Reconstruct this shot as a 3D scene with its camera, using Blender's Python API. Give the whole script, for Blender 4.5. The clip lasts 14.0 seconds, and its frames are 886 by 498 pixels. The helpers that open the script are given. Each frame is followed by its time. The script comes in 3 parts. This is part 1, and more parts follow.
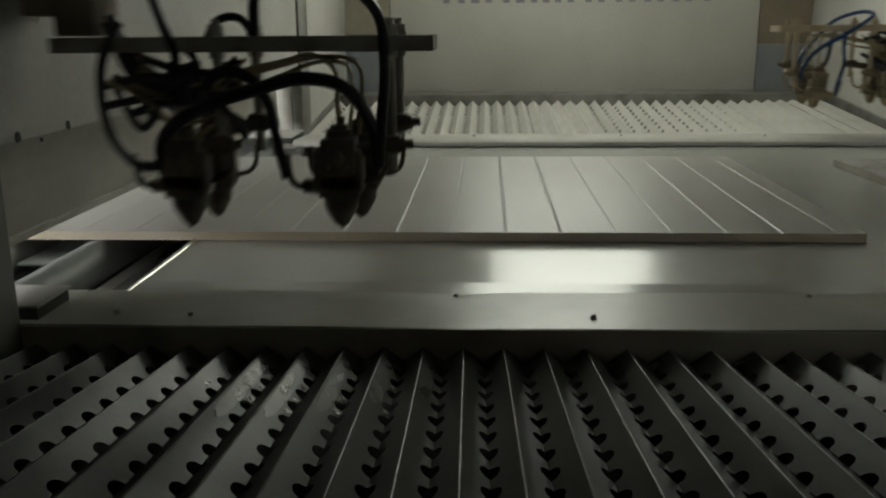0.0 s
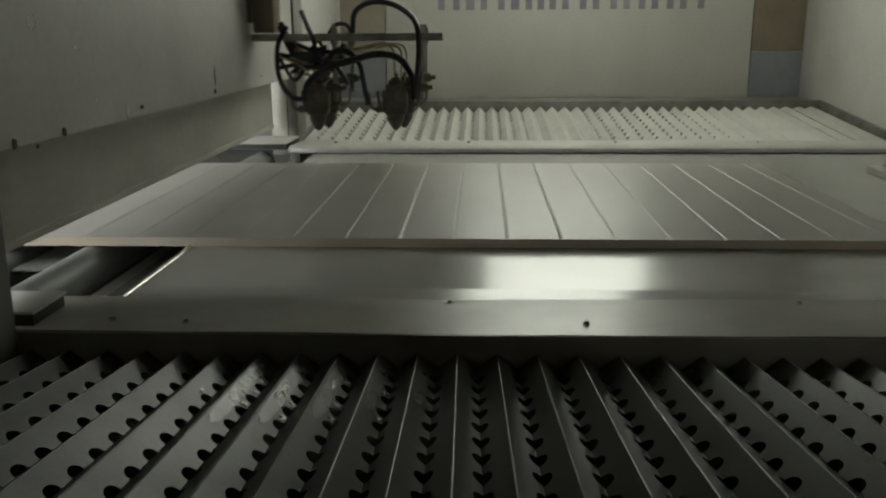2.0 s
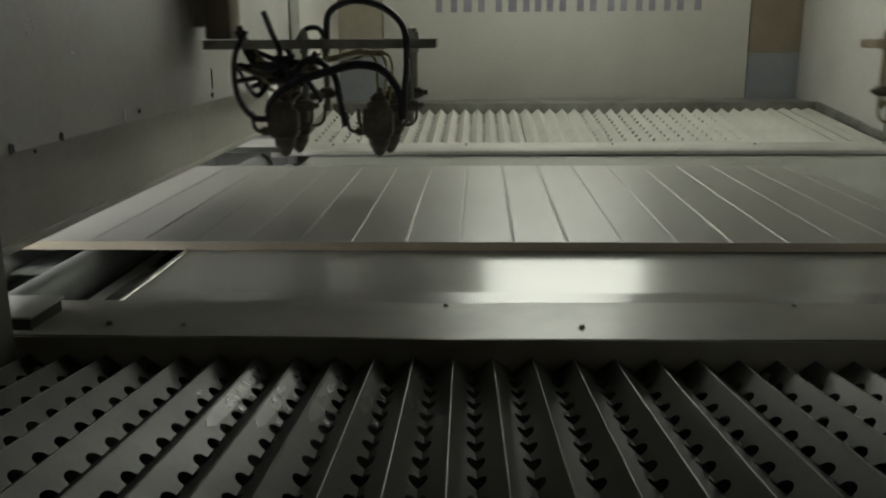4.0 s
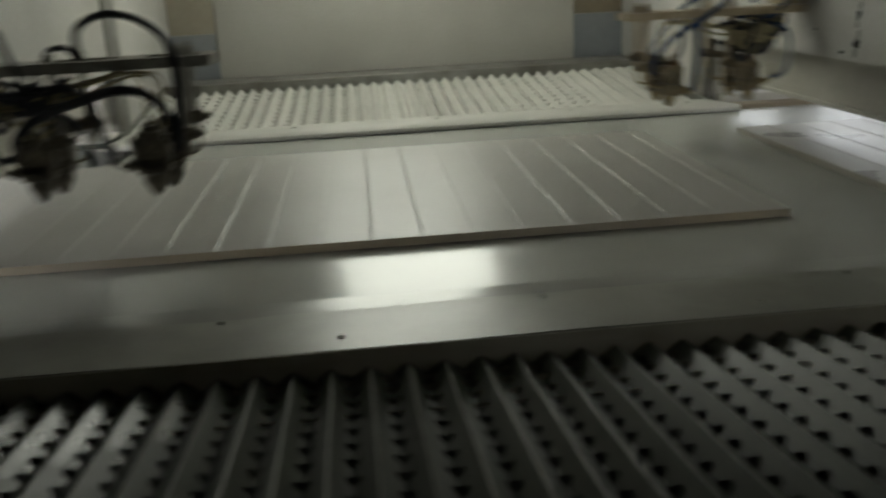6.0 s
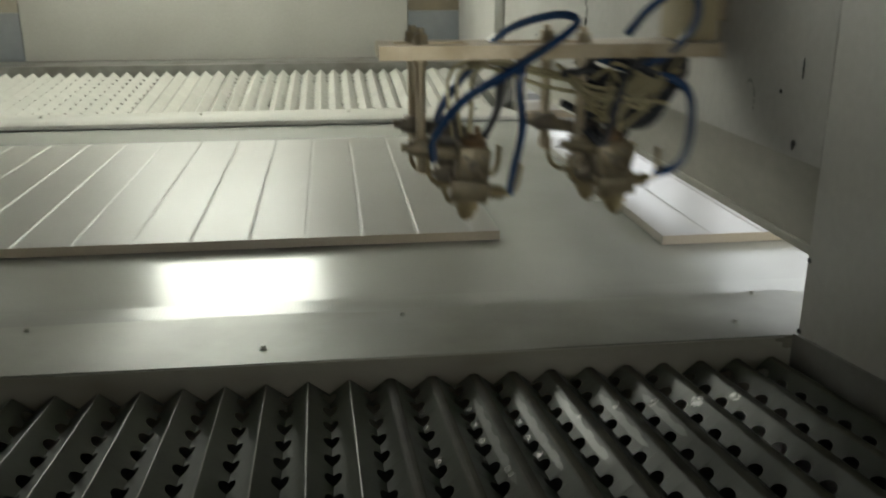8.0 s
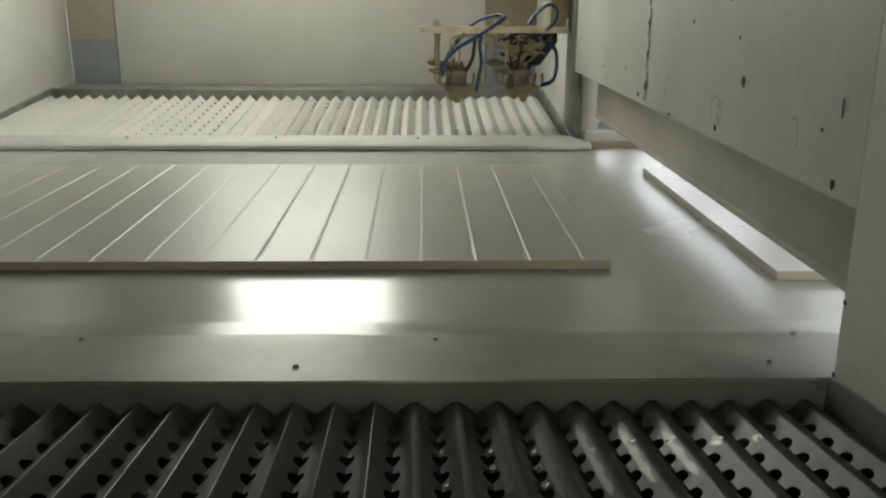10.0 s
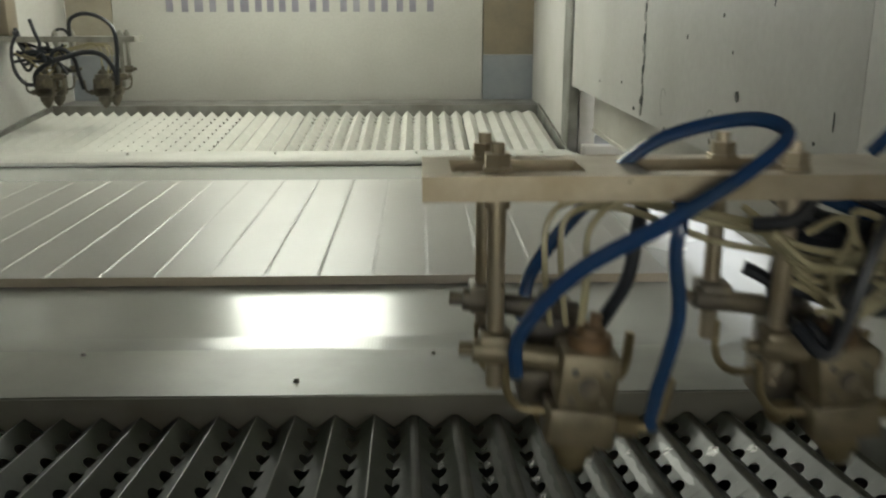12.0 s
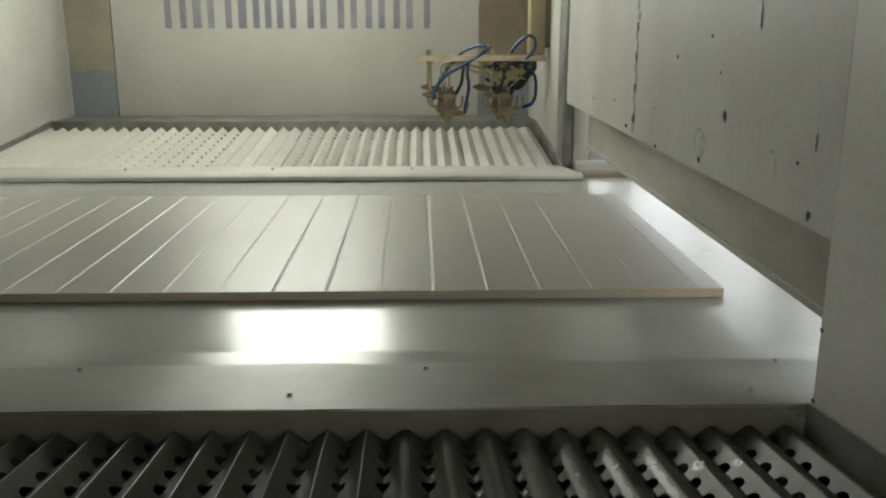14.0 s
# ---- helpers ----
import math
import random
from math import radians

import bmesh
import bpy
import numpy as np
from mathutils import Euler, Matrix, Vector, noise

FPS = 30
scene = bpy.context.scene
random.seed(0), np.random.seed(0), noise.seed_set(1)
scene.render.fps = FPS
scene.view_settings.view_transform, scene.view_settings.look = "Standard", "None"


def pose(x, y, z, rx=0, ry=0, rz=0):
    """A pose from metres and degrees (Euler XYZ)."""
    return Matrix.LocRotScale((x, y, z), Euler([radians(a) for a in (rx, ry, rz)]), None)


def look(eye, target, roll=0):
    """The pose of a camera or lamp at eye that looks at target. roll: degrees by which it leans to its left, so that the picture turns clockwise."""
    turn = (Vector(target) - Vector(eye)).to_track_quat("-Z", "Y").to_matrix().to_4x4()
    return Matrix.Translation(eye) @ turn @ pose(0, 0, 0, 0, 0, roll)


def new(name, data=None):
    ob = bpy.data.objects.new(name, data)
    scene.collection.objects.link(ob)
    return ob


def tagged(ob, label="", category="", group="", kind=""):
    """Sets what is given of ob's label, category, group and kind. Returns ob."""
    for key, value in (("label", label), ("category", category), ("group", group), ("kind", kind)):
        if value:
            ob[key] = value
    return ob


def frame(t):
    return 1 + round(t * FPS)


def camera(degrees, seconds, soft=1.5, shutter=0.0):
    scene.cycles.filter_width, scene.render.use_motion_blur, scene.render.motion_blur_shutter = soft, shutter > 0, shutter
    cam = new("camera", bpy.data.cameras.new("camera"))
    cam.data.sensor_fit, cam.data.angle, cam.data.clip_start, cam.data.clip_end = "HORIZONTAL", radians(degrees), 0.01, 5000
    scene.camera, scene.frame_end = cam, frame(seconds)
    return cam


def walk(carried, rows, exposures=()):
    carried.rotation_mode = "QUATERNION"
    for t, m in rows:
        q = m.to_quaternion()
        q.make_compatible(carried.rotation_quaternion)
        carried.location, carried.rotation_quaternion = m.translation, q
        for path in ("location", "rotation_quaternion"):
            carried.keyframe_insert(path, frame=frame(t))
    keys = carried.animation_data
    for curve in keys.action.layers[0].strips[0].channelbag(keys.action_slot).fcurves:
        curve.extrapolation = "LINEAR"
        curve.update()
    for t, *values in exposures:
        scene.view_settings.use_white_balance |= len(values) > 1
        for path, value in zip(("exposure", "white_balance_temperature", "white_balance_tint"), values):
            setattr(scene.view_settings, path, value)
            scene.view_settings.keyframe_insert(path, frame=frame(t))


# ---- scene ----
cam = camera(53.8, 14.0, soft=2.2, shutter=0.5)
PATH = [
    (0, (-0.320, -1.224, 1.289), (-0.417, 0.711, 0.792), -0.48),
    (0.5, (-0.319, -1.226, 1.289), (-0.409, 0.710, 0.793), -0.39),
    (1, (-0.317, -1.229, 1.292), (-0.409, 0.706, 0.796), -0.44),
    (1.5, (-0.317, -1.231, 1.293), (-0.406, 0.706, 0.803), -0.35),
    (2, (-0.318, -1.232, 1.293), (-0.404, 0.706, 0.808), -0.33),
    (2.5, (-0.318, -1.232, 1.293), (-0.403, 0.707, 0.811), -0.36),
    (5, (-0.297, -1.250, 1.318), (-0.382, 0.688, 0.831), -0.50),
    (5.5, (-0.243, -1.273, 1.354), (-0.302, 0.637, 0.762), -1.77),
    (6, (-0.120, -1.296, 1.407), (0.040, 0.605, 0.806), -2.95),
    (6.5, (0.203, -1.276, 1.403), (0.508, 0.604, 0.792), -1.68),
    (7, (0.347, -1.222, 1.388), (0.836, 0.618, 0.773), -1.42),
    (7.5, (0.453, -1.163, 1.381), (0.922, 0.682, 0.767), 0.40),
    (8, (0.562, -1.158, 1.373), (0.804, 0.731, 0.762), -0.02),
    (10.5, (0.633, -1.192, 1.388), (0.679, 0.730, 0.839), 0.25),
    (11, (0.633, -1.194, 1.390), (0.679, 0.730, 0.847), 0.16),
    (11.5, (0.6335, -1.1975, 1.390), (0.6815, 0.729, 0.855), 0.05),
    (12, (0.634, -1.201, 1.390), (0.684, 0.728, 0.863), -0.07),
    (12.5, (0.639, -1.201, 1.390), (0.687, 0.729, 0.865), -0.13),
    (13, (0.639, -1.196, 1.389), (0.688, 0.734, 0.869), -0.12),
    (13.5, (0.636, -1.199, 1.392), (0.689, 0.734, 0.880), 0.00),
    (14, (0.643, -1.220, 1.399), (0.697, 0.717, 0.903), 0.04),
]
walk(cam, [(t, look(e, a, r)) for t, e, a, r in PATH], exposures=[(0, -0.2), (0.7, -0.07), (1.5, -0.03), (2.0, -0.15), (2.5, -0.22), (5.3, -0.15), (6, 0.0), (6.5, 0.95), (7, 0.65), (7.5, 0.78), (8, 0.8), (10.5, 0.7), (11.0, 0.7), (11.5, 0.86), (12, 0.88), (13, 0.8), (13.5, 0.82), (14, 0.75)])

# ---- light ----
world = bpy.data.worlds.new("hall_air")
scene.world = world
world.use_nodes = True
world.node_tree.nodes["Background"].inputs[0].default_value = (0.9, 0.95, 1.0, 1)
world.node_tree.nodes["Background"].inputs[1].default_value = 0.1
# the ceiling, south, east and west sources are unseen, added as fill
BACK_LAMP, CEILING_FILL, HALL_WINDOW, SOUTH_FILL, EAST_FILL, WEST_FILL = 5.2, 5.2, 1.15, 2.2, 4.6, 20.0


# ---- materials ----
def material(name, base, rough=0.5, metal=0.0, second=None, mix_scale=6.0, mix_lo=0.4, mix_hi=0.7, grain=40.0,
             bump=0.1, bump_dist=0.002, rough_var=0.1, stretch=(1, 1, 1), coat=0.0, specular=0.5, vary=0.0):
    """A surface with stains at a large scale and grain and relief at a small one."""
    m = bpy.data.materials.new(name)
    m.use_nodes = True
    nt = m.node_tree
    n, l = nt.nodes, nt.links
    b = n["Principled BSDF"]
    co = n.new("ShaderNodeTexCoord")
    mp = n.new("ShaderNodeMapping")
    mp.inputs["Scale"].default_value = stretch
    l.new(co.outputs["Object"], mp.inputs["Vector"])
    big = n.new("ShaderNodeTexNoise")
    big.inputs["Scale"].default_value = mix_scale
    big.inputs["Detail"].default_value = 6
    fine = n.new("ShaderNodeTexNoise")
    fine.inputs["Scale"].default_value = grain
    fine.inputs["Detail"].default_value = 4
    l.new(mp.outputs[0], big.inputs["Vector"])
    l.new(mp.outputs[0], fine.inputs["Vector"])
    ramp = n.new("ShaderNodeMapRange")
    ramp.inputs[1].default_value, ramp.inputs[2].default_value = mix_lo, mix_hi
    l.new(big.outputs["Fac"], ramp.inputs[0])
    mx = n.new("ShaderNodeMix")
    mx.data_type = "RGBA"
    mx.inputs["A"].default_value = (*base, 1)
    mx.inputs["B"].default_value = (*(second or [c * 0.82 for c in base]), 1)
    l.new(ramp.outputs[0], mx.inputs["Factor"])
    g = n.new("ShaderNodeMapRange")
    g.inputs[3].default_value, g.inputs[4].default_value = 0.9, 1.1
    l.new(fine.outputs["Fac"], g.inputs[0])
    mul = n.new("ShaderNodeVectorMath")
    mul.operation = "SCALE"
    l.new(mx.outputs["Result"], mul.inputs[0])
    if vary:
        info = n.new("ShaderNodeObjectInfo")
        rv = n.new("ShaderNodeMapRange")
        rv.inputs[3].default_value, rv.inputs[4].default_value = 1 - vary, 1 + vary
        l.new(info.outputs["Random"], rv.inputs[0])
        both = n.new("ShaderNodeMath")
        both.operation = "MULTIPLY"
        l.new(rv.outputs[0], both.inputs[0])
        l.new(g.outputs[0], both.inputs[1])
        l.new(both.outputs[0], mul.inputs["Scale"])
    else:
        l.new(g.outputs[0], mul.inputs["Scale"])
    l.new(mul.outputs[0], b.inputs["Base Color"])
    rr = n.new("ShaderNodeMapRange")
    rr.inputs[3].default_value, rr.inputs[4].default_value = max(0.02, rough - rough_var), rough + rough_var
    l.new(big.outputs["Fac"], rr.inputs[0])
    l.new(rr.outputs[0], b.inputs["Roughness"])
    bp = n.new("ShaderNodeBump")
    bp.inputs["Strength"].default_value, bp.inputs["Distance"].default_value = bump, bump_dist
    l.new(fine.outputs["Fac"], bp.inputs["Height"])
    l.new(bp.outputs[0], b.inputs["Normal"])
    b.inputs["Metallic"].default_value = metal
    b.inputs["Coat Weight"].default_value = coat
    b.inputs["Coat Roughness"].default_value = 0.12
    b.inputs["Specular IOR Level"].default_value = specular
    return m


def glow(name, colour, strength):
    m = bpy.data.materials.new(name)
    m.use_nodes = True
    b = m.node_tree.nodes["Principled BSDF"]
    b.inputs["Base Color"].default_value = (0.8, 0.8, 0.8, 1)
    b.inputs["Emission Color"].default_value = (*colour, 1)
    b.inputs["Emission Strength"].default_value = strength
    return m


M_WALL = material("painted_steel_wall", (0.53, 0.52, 0.495), 0.45, second=(0.44, 0.43, 0.405), mix_scale=2.5, grain=60, bump=0.05)
# darker copy of the wall paint with the left jamb's shade in its colour
M_JAMB_SHADED = material("shaded_painted_jamb", (0.16, 0.16, 0.135), 0.5, second=(0.10, 0.10, 0.085), mix_scale=5, grain=60, bump=0.05)
M_BACK = material("dusty_back_panel", (0.55, 0.54, 0.50), 0.5, second=(0.47, 0.46, 0.42), mix_scale=2.0, grain=90, bump=0.05)
M_CEILING_FLAG = material("dark_ceiling_flag", (0.09, 0.09, 0.08), 0.9, second=(0.07, 0.07, 0.065), mix_scale=3, grain=120, bump=0.3)
M_PALE = material("pale_wall_mark", (0.72, 0.72, 0.69), 0.5)
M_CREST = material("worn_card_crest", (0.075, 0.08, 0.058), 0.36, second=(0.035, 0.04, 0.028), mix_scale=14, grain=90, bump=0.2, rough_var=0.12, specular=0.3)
M_CREST_WORN = material("dusty_worn_crest", (0.055, 0.053, 0.038), 0.62, second=(0.026, 0.027, 0.019), mix_scale=10, mix_lo=0.35, mix_hi=0.65, grain=90, bump=0.15, rough_var=0.15, specular=0.12, vary=0.3)
M_KRAFT = material("kraft_board", (0.24, 0.20, 0.14), 0.8, second=(0.19, 0.16, 0.12), mix_scale=5, grain=50)
M_KRAFT_PALE = material("pale_kraft_board", (0.37, 0.335, 0.265), 0.8, second=(0.3, 0.27, 0.21), mix_scale=5, grain=50)
M_BLUEGREY = material("blue_grey_film", (0.27, 0.285, 0.30), 0.35, second=(0.22, 0.24, 0.26), mix_scale=5, grain=30)
M_PLATE = material("dusted_deflector", (0.46, 0.445, 0.395), 0.5, second=(0.37, 0.355, 0.31), mix_scale=3, grain=30, stretch=(1, 1, 2))
M_BELT = material("wet_belt", (0.41, 0.412, 0.385), 0.25, second=(0.35, 0.352, 0.325), mix_scale=1.6, mix_lo=0.3, mix_hi=0.75, grain=5, bump=0.1, bump_dist=0.004, rough_var=0.06, coat=0.15)
M_MESH = material("belt_edge_mesh", (0.41, 0.412, 0.385), 0.2, second=(0.35, 0.352, 0.325), mix_scale=1.9, grain=5, bump=0.1)
mesh_nodes, mesh_links = M_MESH.node_tree.nodes, M_MESH.node_tree.links
weave = mesh_nodes.new("ShaderNodeMath")
weave.operation = "MULTIPLY"
for slot, way in ((0, "X"), (1, "Y")):
    band = mesh_nodes.new("ShaderNodeTexWave")
    band.bands_direction = way
    band.inputs["Scale"].default_value = 58
    mesh_links.new(mesh_nodes["Mapping"].outputs[0], band.inputs["Vector"])
    mesh_links.new(band.outputs["Fac"], weave.inputs[slot])
mesh_bump = mesh_nodes["Bump"]
mesh_bump.inputs["Strength"].default_value, mesh_bump.inputs["Distance"].default_value = 0.16, 0.0006
mesh_links.new(weave.outputs[0], mesh_bump.inputs["Height"])
M_COVER = material("dusted_cover_plate", (0.335, 0.335, 0.29), 0.36, second=(0.19, 0.19, 0.162), mix_scale=3.2, mix_lo=0.38, mix_hi=0.66, grain=6, bump=0.2, bump_dist=0.006, rough_var=0.2)
M_SKIRT = material("worn_steel_skirt", (0.42, 0.40, 0.33), 0.32, 0.4, second=(0.25, 0.225, 0.17), mix_scale=5, grain=40, stretch=(1, 1, 3))
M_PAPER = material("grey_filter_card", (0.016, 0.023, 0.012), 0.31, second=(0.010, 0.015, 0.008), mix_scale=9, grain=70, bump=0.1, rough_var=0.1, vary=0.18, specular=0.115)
# wet smears whose pale colour also carries the lamp's glints
M_WET_GLINT = material("wet_smear_glint", (0.2, 0.2, 0.18), 0.12, second=(0.035, 0.04, 0.032), mix_scale=110, mix_lo=0.38, mix_hi=0.56, grain=160, bump=1.0, bump_dist=0.002, rough_var=0.08, specular=0.9)
M_FILM = material("wet_paint_film", (0.024, 0.032, 0.02), 0.29, second=(0.016, 0.021, 0.013), mix_scale=16, grain=60, bump=0.12, rough_var=0.12, specular=0.26)
M_PAPER_LIGHT = material("dusted_filter_card", (0.475, 0.468, 0.43), 0.7, second=(0.405, 0.4, 0.365), mix_scale=5, grain=70, bump=0.1, vary=0.06)
M_NOSE_GLINT = material("nose_glint_metal", (0.6, 0.6, 0.56), 0.22, 0.9, second=(0.42, 0.42, 0.38), mix_scale=12, grain=60)
M_FRAME = material("filter_frame_steel", (0.26, 0.26, 0.24), 0.45, 0.4, second=(0.17, 0.16, 0.14), mix_scale=9, grain=50)
# near black: shade below filters and rollers put into the colour
M_SHADE = material("dark_shade", (0.05, 0.055, 0.045), 0.9)
M_ROLLER = material("galvanised_roller", (0.27, 0.285, 0.275), 0.5, 0.15, second=(0.2, 0.21, 0.2), mix_scale=4, grain=60, stretch=(1, 0.2, 1))
M_PAINT = material("grey_primer_board", (0.42, 0.41, 0.385), 0.38, second=(0.375, 0.365, 0.34), mix_scale=2.2, grain=300, bump=0.1, bump_dist=0.0006, rough_var=0.05)
M_WETPAINT = material("wet_primer_board", (0.41, 0.40, 0.385), 0.29, second=(0.37, 0.36, 0.345), mix_scale=2.2, grain=300, bump=0.06, bump_dist=0.0006, rough_var=0.07, coat=0.08)
M_GROOVE = material("pale_groove", (0.43, 0.422, 0.397), 0.4, second=(0.385, 0.375, 0.352), mix_scale=4)
M_MDF = material("raw_board_edge", (0.47, 0.40, 0.285), 0.75, second=(0.38, 0.345, 0.29), mix_scale=2.5, grain=200)
M_OVERSPRAY = material("oversprayed_board_end", (0.45, 0.425, 0.375), 0.6, second=(0.4, 0.365, 0.3), mix_scale=4, grain=150)
M_STEEL = material("oversprayed_steel", (0.49, 0.415, 0.30), 0.3, 0.65, second=(0.35, 0.28, 0.18), mix_scale=14, grain=120)
M_BRASS = material("grimy_brass", (0.33, 0.265, 0.15), 0.42, 0.65, second=(0.20, 0.155, 0.085), mix_scale=25, grain=120)
M_GUN = material("grimy_gun_body", (0.10, 0.09, 0.075), 0.5, 0.3, second=(0.22, 0.18, 0.12), mix_scale=22, grain=90)
M_BLOCK = material("paint_caked_block", (0.25, 0.205, 0.13), 0.42, 0.35, second=(0.10, 0.082, 0.05), mix_scale=25, grain=90)
M_RUST = material("rusty_cap", (0.19, 0.115, 0.055), 0.6, 0.2, second=(0.09, 0.065, 0.04), mix_scale=30, grain=90)
M_HOSE_BLUE = material("blue_hose", (0.016, 0.05, 0.14), 0.22, second=(0.03, 0.06, 0.115), mix_scale=18, grain=80)
M_HOSE_BLACK = material("black_hose", (0.012, 0.015, 0.022), 0.35, second=(0.03, 0.03, 0.032), mix_scale=18, grain=80)
M_TUBE = material("clouded_tube", (0.42, 0.37, 0.23), 0.25, second=(0.27, 0.23, 0.13), mix_scale=20, grain=80)
# grime, darkened further to hold the backlit shade of the left guns
M_GRIME_SHADE = material("backlit_grime", (0.10, 0.09, 0.068), 0.5, 0.1, second=(0.17, 0.145, 0.10), mix_scale=25, grain=90)
M_DULL = material("dull_dark_steel", (0.36, 0.35, 0.31), 0.42, 0.5, second=(0.2, 0.19, 0.16), mix_scale=14, grain=90)
M_COLUMN = material("cream_column", (0.40, 0.34, 0.20), 0.5, second=(0.29, 0.24, 0.14), mix_scale=6, grain=60)
M_BOLT = material("dull_bolt", (0.36, 0.36, 0.315), 0.5, 0.1, second=(0.17, 0.165, 0.145), mix_scale=60)
M_CHIP = material("paint_chip_black", (0.02, 0.02, 0.02), 0.6)
M_SMEAR = material("grey_smear", (0.33, 0.33, 0.305), 0.6)
M_SIGN = material("faded_sign_ink", (0.23, 0.22, 0.27), 0.5, second=(0.33, 0.32, 0.36), mix_scale=6)
M_FLOOR = material("hall_concrete", (0.25, 0.25, 0.24), 0.7, second=(0.19, 0.19, 0.18), mix_scale=1.2)
M_HALL = material("hall_wall_paint", (0.55, 0.55, 0.53), 0.7, mix_scale=1.0)
M_LAMP = glow("lamp_diffuser", (0.97, 1.0, 0.87), BACK_LAMP)
M_CEILING_FILL = glow("ceiling_fill_glow", (0.97, 1.0, 0.86), CEILING_FILL)
M_SOUTH_FILL = glow("south_fill_pane", (0.95, 0.98, 0.9), SOUTH_FILL)
M_EAST_FILL = glow("east_fill_pane", (0.96, 0.98, 0.97), EAST_FILL)
M_WEST_FILL = glow("west_fill_pane", (0.96, 0.98, 0.96), WEST_FILL)
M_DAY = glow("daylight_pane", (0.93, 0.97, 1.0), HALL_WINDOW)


# ---- mesh helpers ----
def box(bm, x0, x1, y0, y1, z0, z1, bevel=0.0):
    r = bmesh.ops.create_cube(bm, size=1)
    vs = r["verts"]
    for v in vs:
        v.co = Vector(((x0 + x1) / 2 + v.co.x * (x1 - x0), (y0 + y1) / 2 + v.co.y * (y1 - y0), (z0 + z1) / 2 + v.co.z * (z1 - z0)))
    if bevel:
        es = list({e for v in vs for e in v.link_edges})
        bmesh.ops.bevel(bm, geom=es, offset=bevel, segments=2, affect="EDGES", profile=0.5)
    return bm


def rod(bm, a, b, r, seg=12, r2=None):
    a, b = Vector(a), Vector(b)
    d = b - a
    m = Matrix.Translation((a + b) / 2) @ d.to_track_quat("Z", "Y").to_matrix().to_4x4()
    bmesh.ops.create_cone(bm, cap_ends=True, segments=seg, radius1=r, radius2=r if r2 is None else r2, depth=d.length, matrix=m)
    return bm


def curve_points(pts, steps=6):
    p = [Vector(q) for q in pts]
    p = [p[0] * 2 - p[1]] + p + [p[-1] * 2 - p[-2]]
    out = []
    for i in range(1, len(p) - 2):
        for k in range(steps):
            t = k / steps
            a, b, c, d = p[i - 1], p[i], p[i + 1], p[i + 2]
            out.append(0.5 * ((2 * b) + (c - a) * t + (2 * a - 5 * b + 4 * c - d) * t * t + (3 * b - a - 3 * c + d) * t ** 3))
    out.append(p[-2])
    return out


def tube(bm, pts, r, seg=8, steps=6):
    """A round hose along a smooth line through pts."""
    line = curve_points(pts, steps)
    rings, side = [], None
    for i, c in enumerate(line):
        d = (line[min(i + 1, len(line) - 1)] - line[max(i - 1, 0)]).normalized()
        if side is None:
            side = d.orthogonal().normalized()
        side = (side - d * side.dot(d)).normalized()
        up = d.cross(side)
        rings.append([bm.verts.new(c + r * (math.cos(2 * math.pi * k / seg) * side + math.sin(2 * math.pi * k / seg) * up)) for k in range(seg)])
    for a, b in zip(rings, rings[1:]):
        for k in range(seg):
            bm.faces.new((a[k], a[(k + 1) % seg], b[(k + 1) % seg], b[k]))
    bm.faces.new(rings[0][::-1])
    bm.faces.new(rings[-1])
    return bm


def extrude_profile(bm, pts, axis, a, b):
    """A prism: pts in the plane across the axis ('x': (y, z), 'y': (x, z)), from a to b along it."""
    def at(p, s):
        return (s, p[0], p[1]) if axis == "x" else (p[0], s, p[1])
    lo = [bm.verts.new(at(p, a)) for p in pts]
    hi = [bm.verts.new(at(p, b)) for p in pts]
    k = len(pts)
    for i in range(k):
        bm.faces.new((lo[i], lo[(i + 1) % k], hi[(i + 1) % k], hi[i]))
    bm.faces.new(lo[::-1])
    bm.faces.new(hi)
    bmesh.ops.recalc_face_normals(bm, faces=bm.faces[:])
    return bm


def base_of(ob):
    p = Vector((0, 0, 0))
    while ob:
        p += ob.location
        ob = ob.parent
    return p


def mesh_of(name, bm, mats, smooth=True):
    bmesh.ops.recalc_face_normals(bm, faces=bm.faces[:])
    me = bpy.data.meshes.new(name)
    bm.to_mesh(me)
    bm.free()
    for m in (mats if isinstance(mats, (list, tuple)) else [mats]):
        me.materials.append(m)
    if smooth:
        me.shade_smooth()
        me.set_sharp_from_angle(angle=radians(35))
    return me


def part(name, bm, mat, parent, label="", local=False, smooth=True):
    """One mesh under a thing or part. Its verts are in world space, or in the parent's with local."""
    me = mesh_of(name, bm, mat, smooth)
    if not local:
        me.transform(Matrix.Translation(-base_of(parent)))
    ob = new(name, me)
    ob.parent = parent
    return tagged(ob, label)


def thing(name, at, label, category="", group="", kind=""):
    ob = new(name)
    ob.empty_display_size = 0.05
    ob.location = at
    return tagged(ob, label, category, group, kind)


def solid(name, bm, mat, label, category="", kind="", group=""):
    return tagged(new(name, mesh_of(name, bm, mat)), label, category, group, kind)


BM = bmesh.new

# ---- plan, in metres ----
XL, XR = -0.98, 1.165           # inner faces of the side walls
YB, YN = 2.965, -1.46           # back wall, near wall
ZC = 2.3                        # ceiling
JAMB_N, JAMB_F = -0.155, 1.885  # ends of the slots in the side walls
SLOT_TOP = 1.135


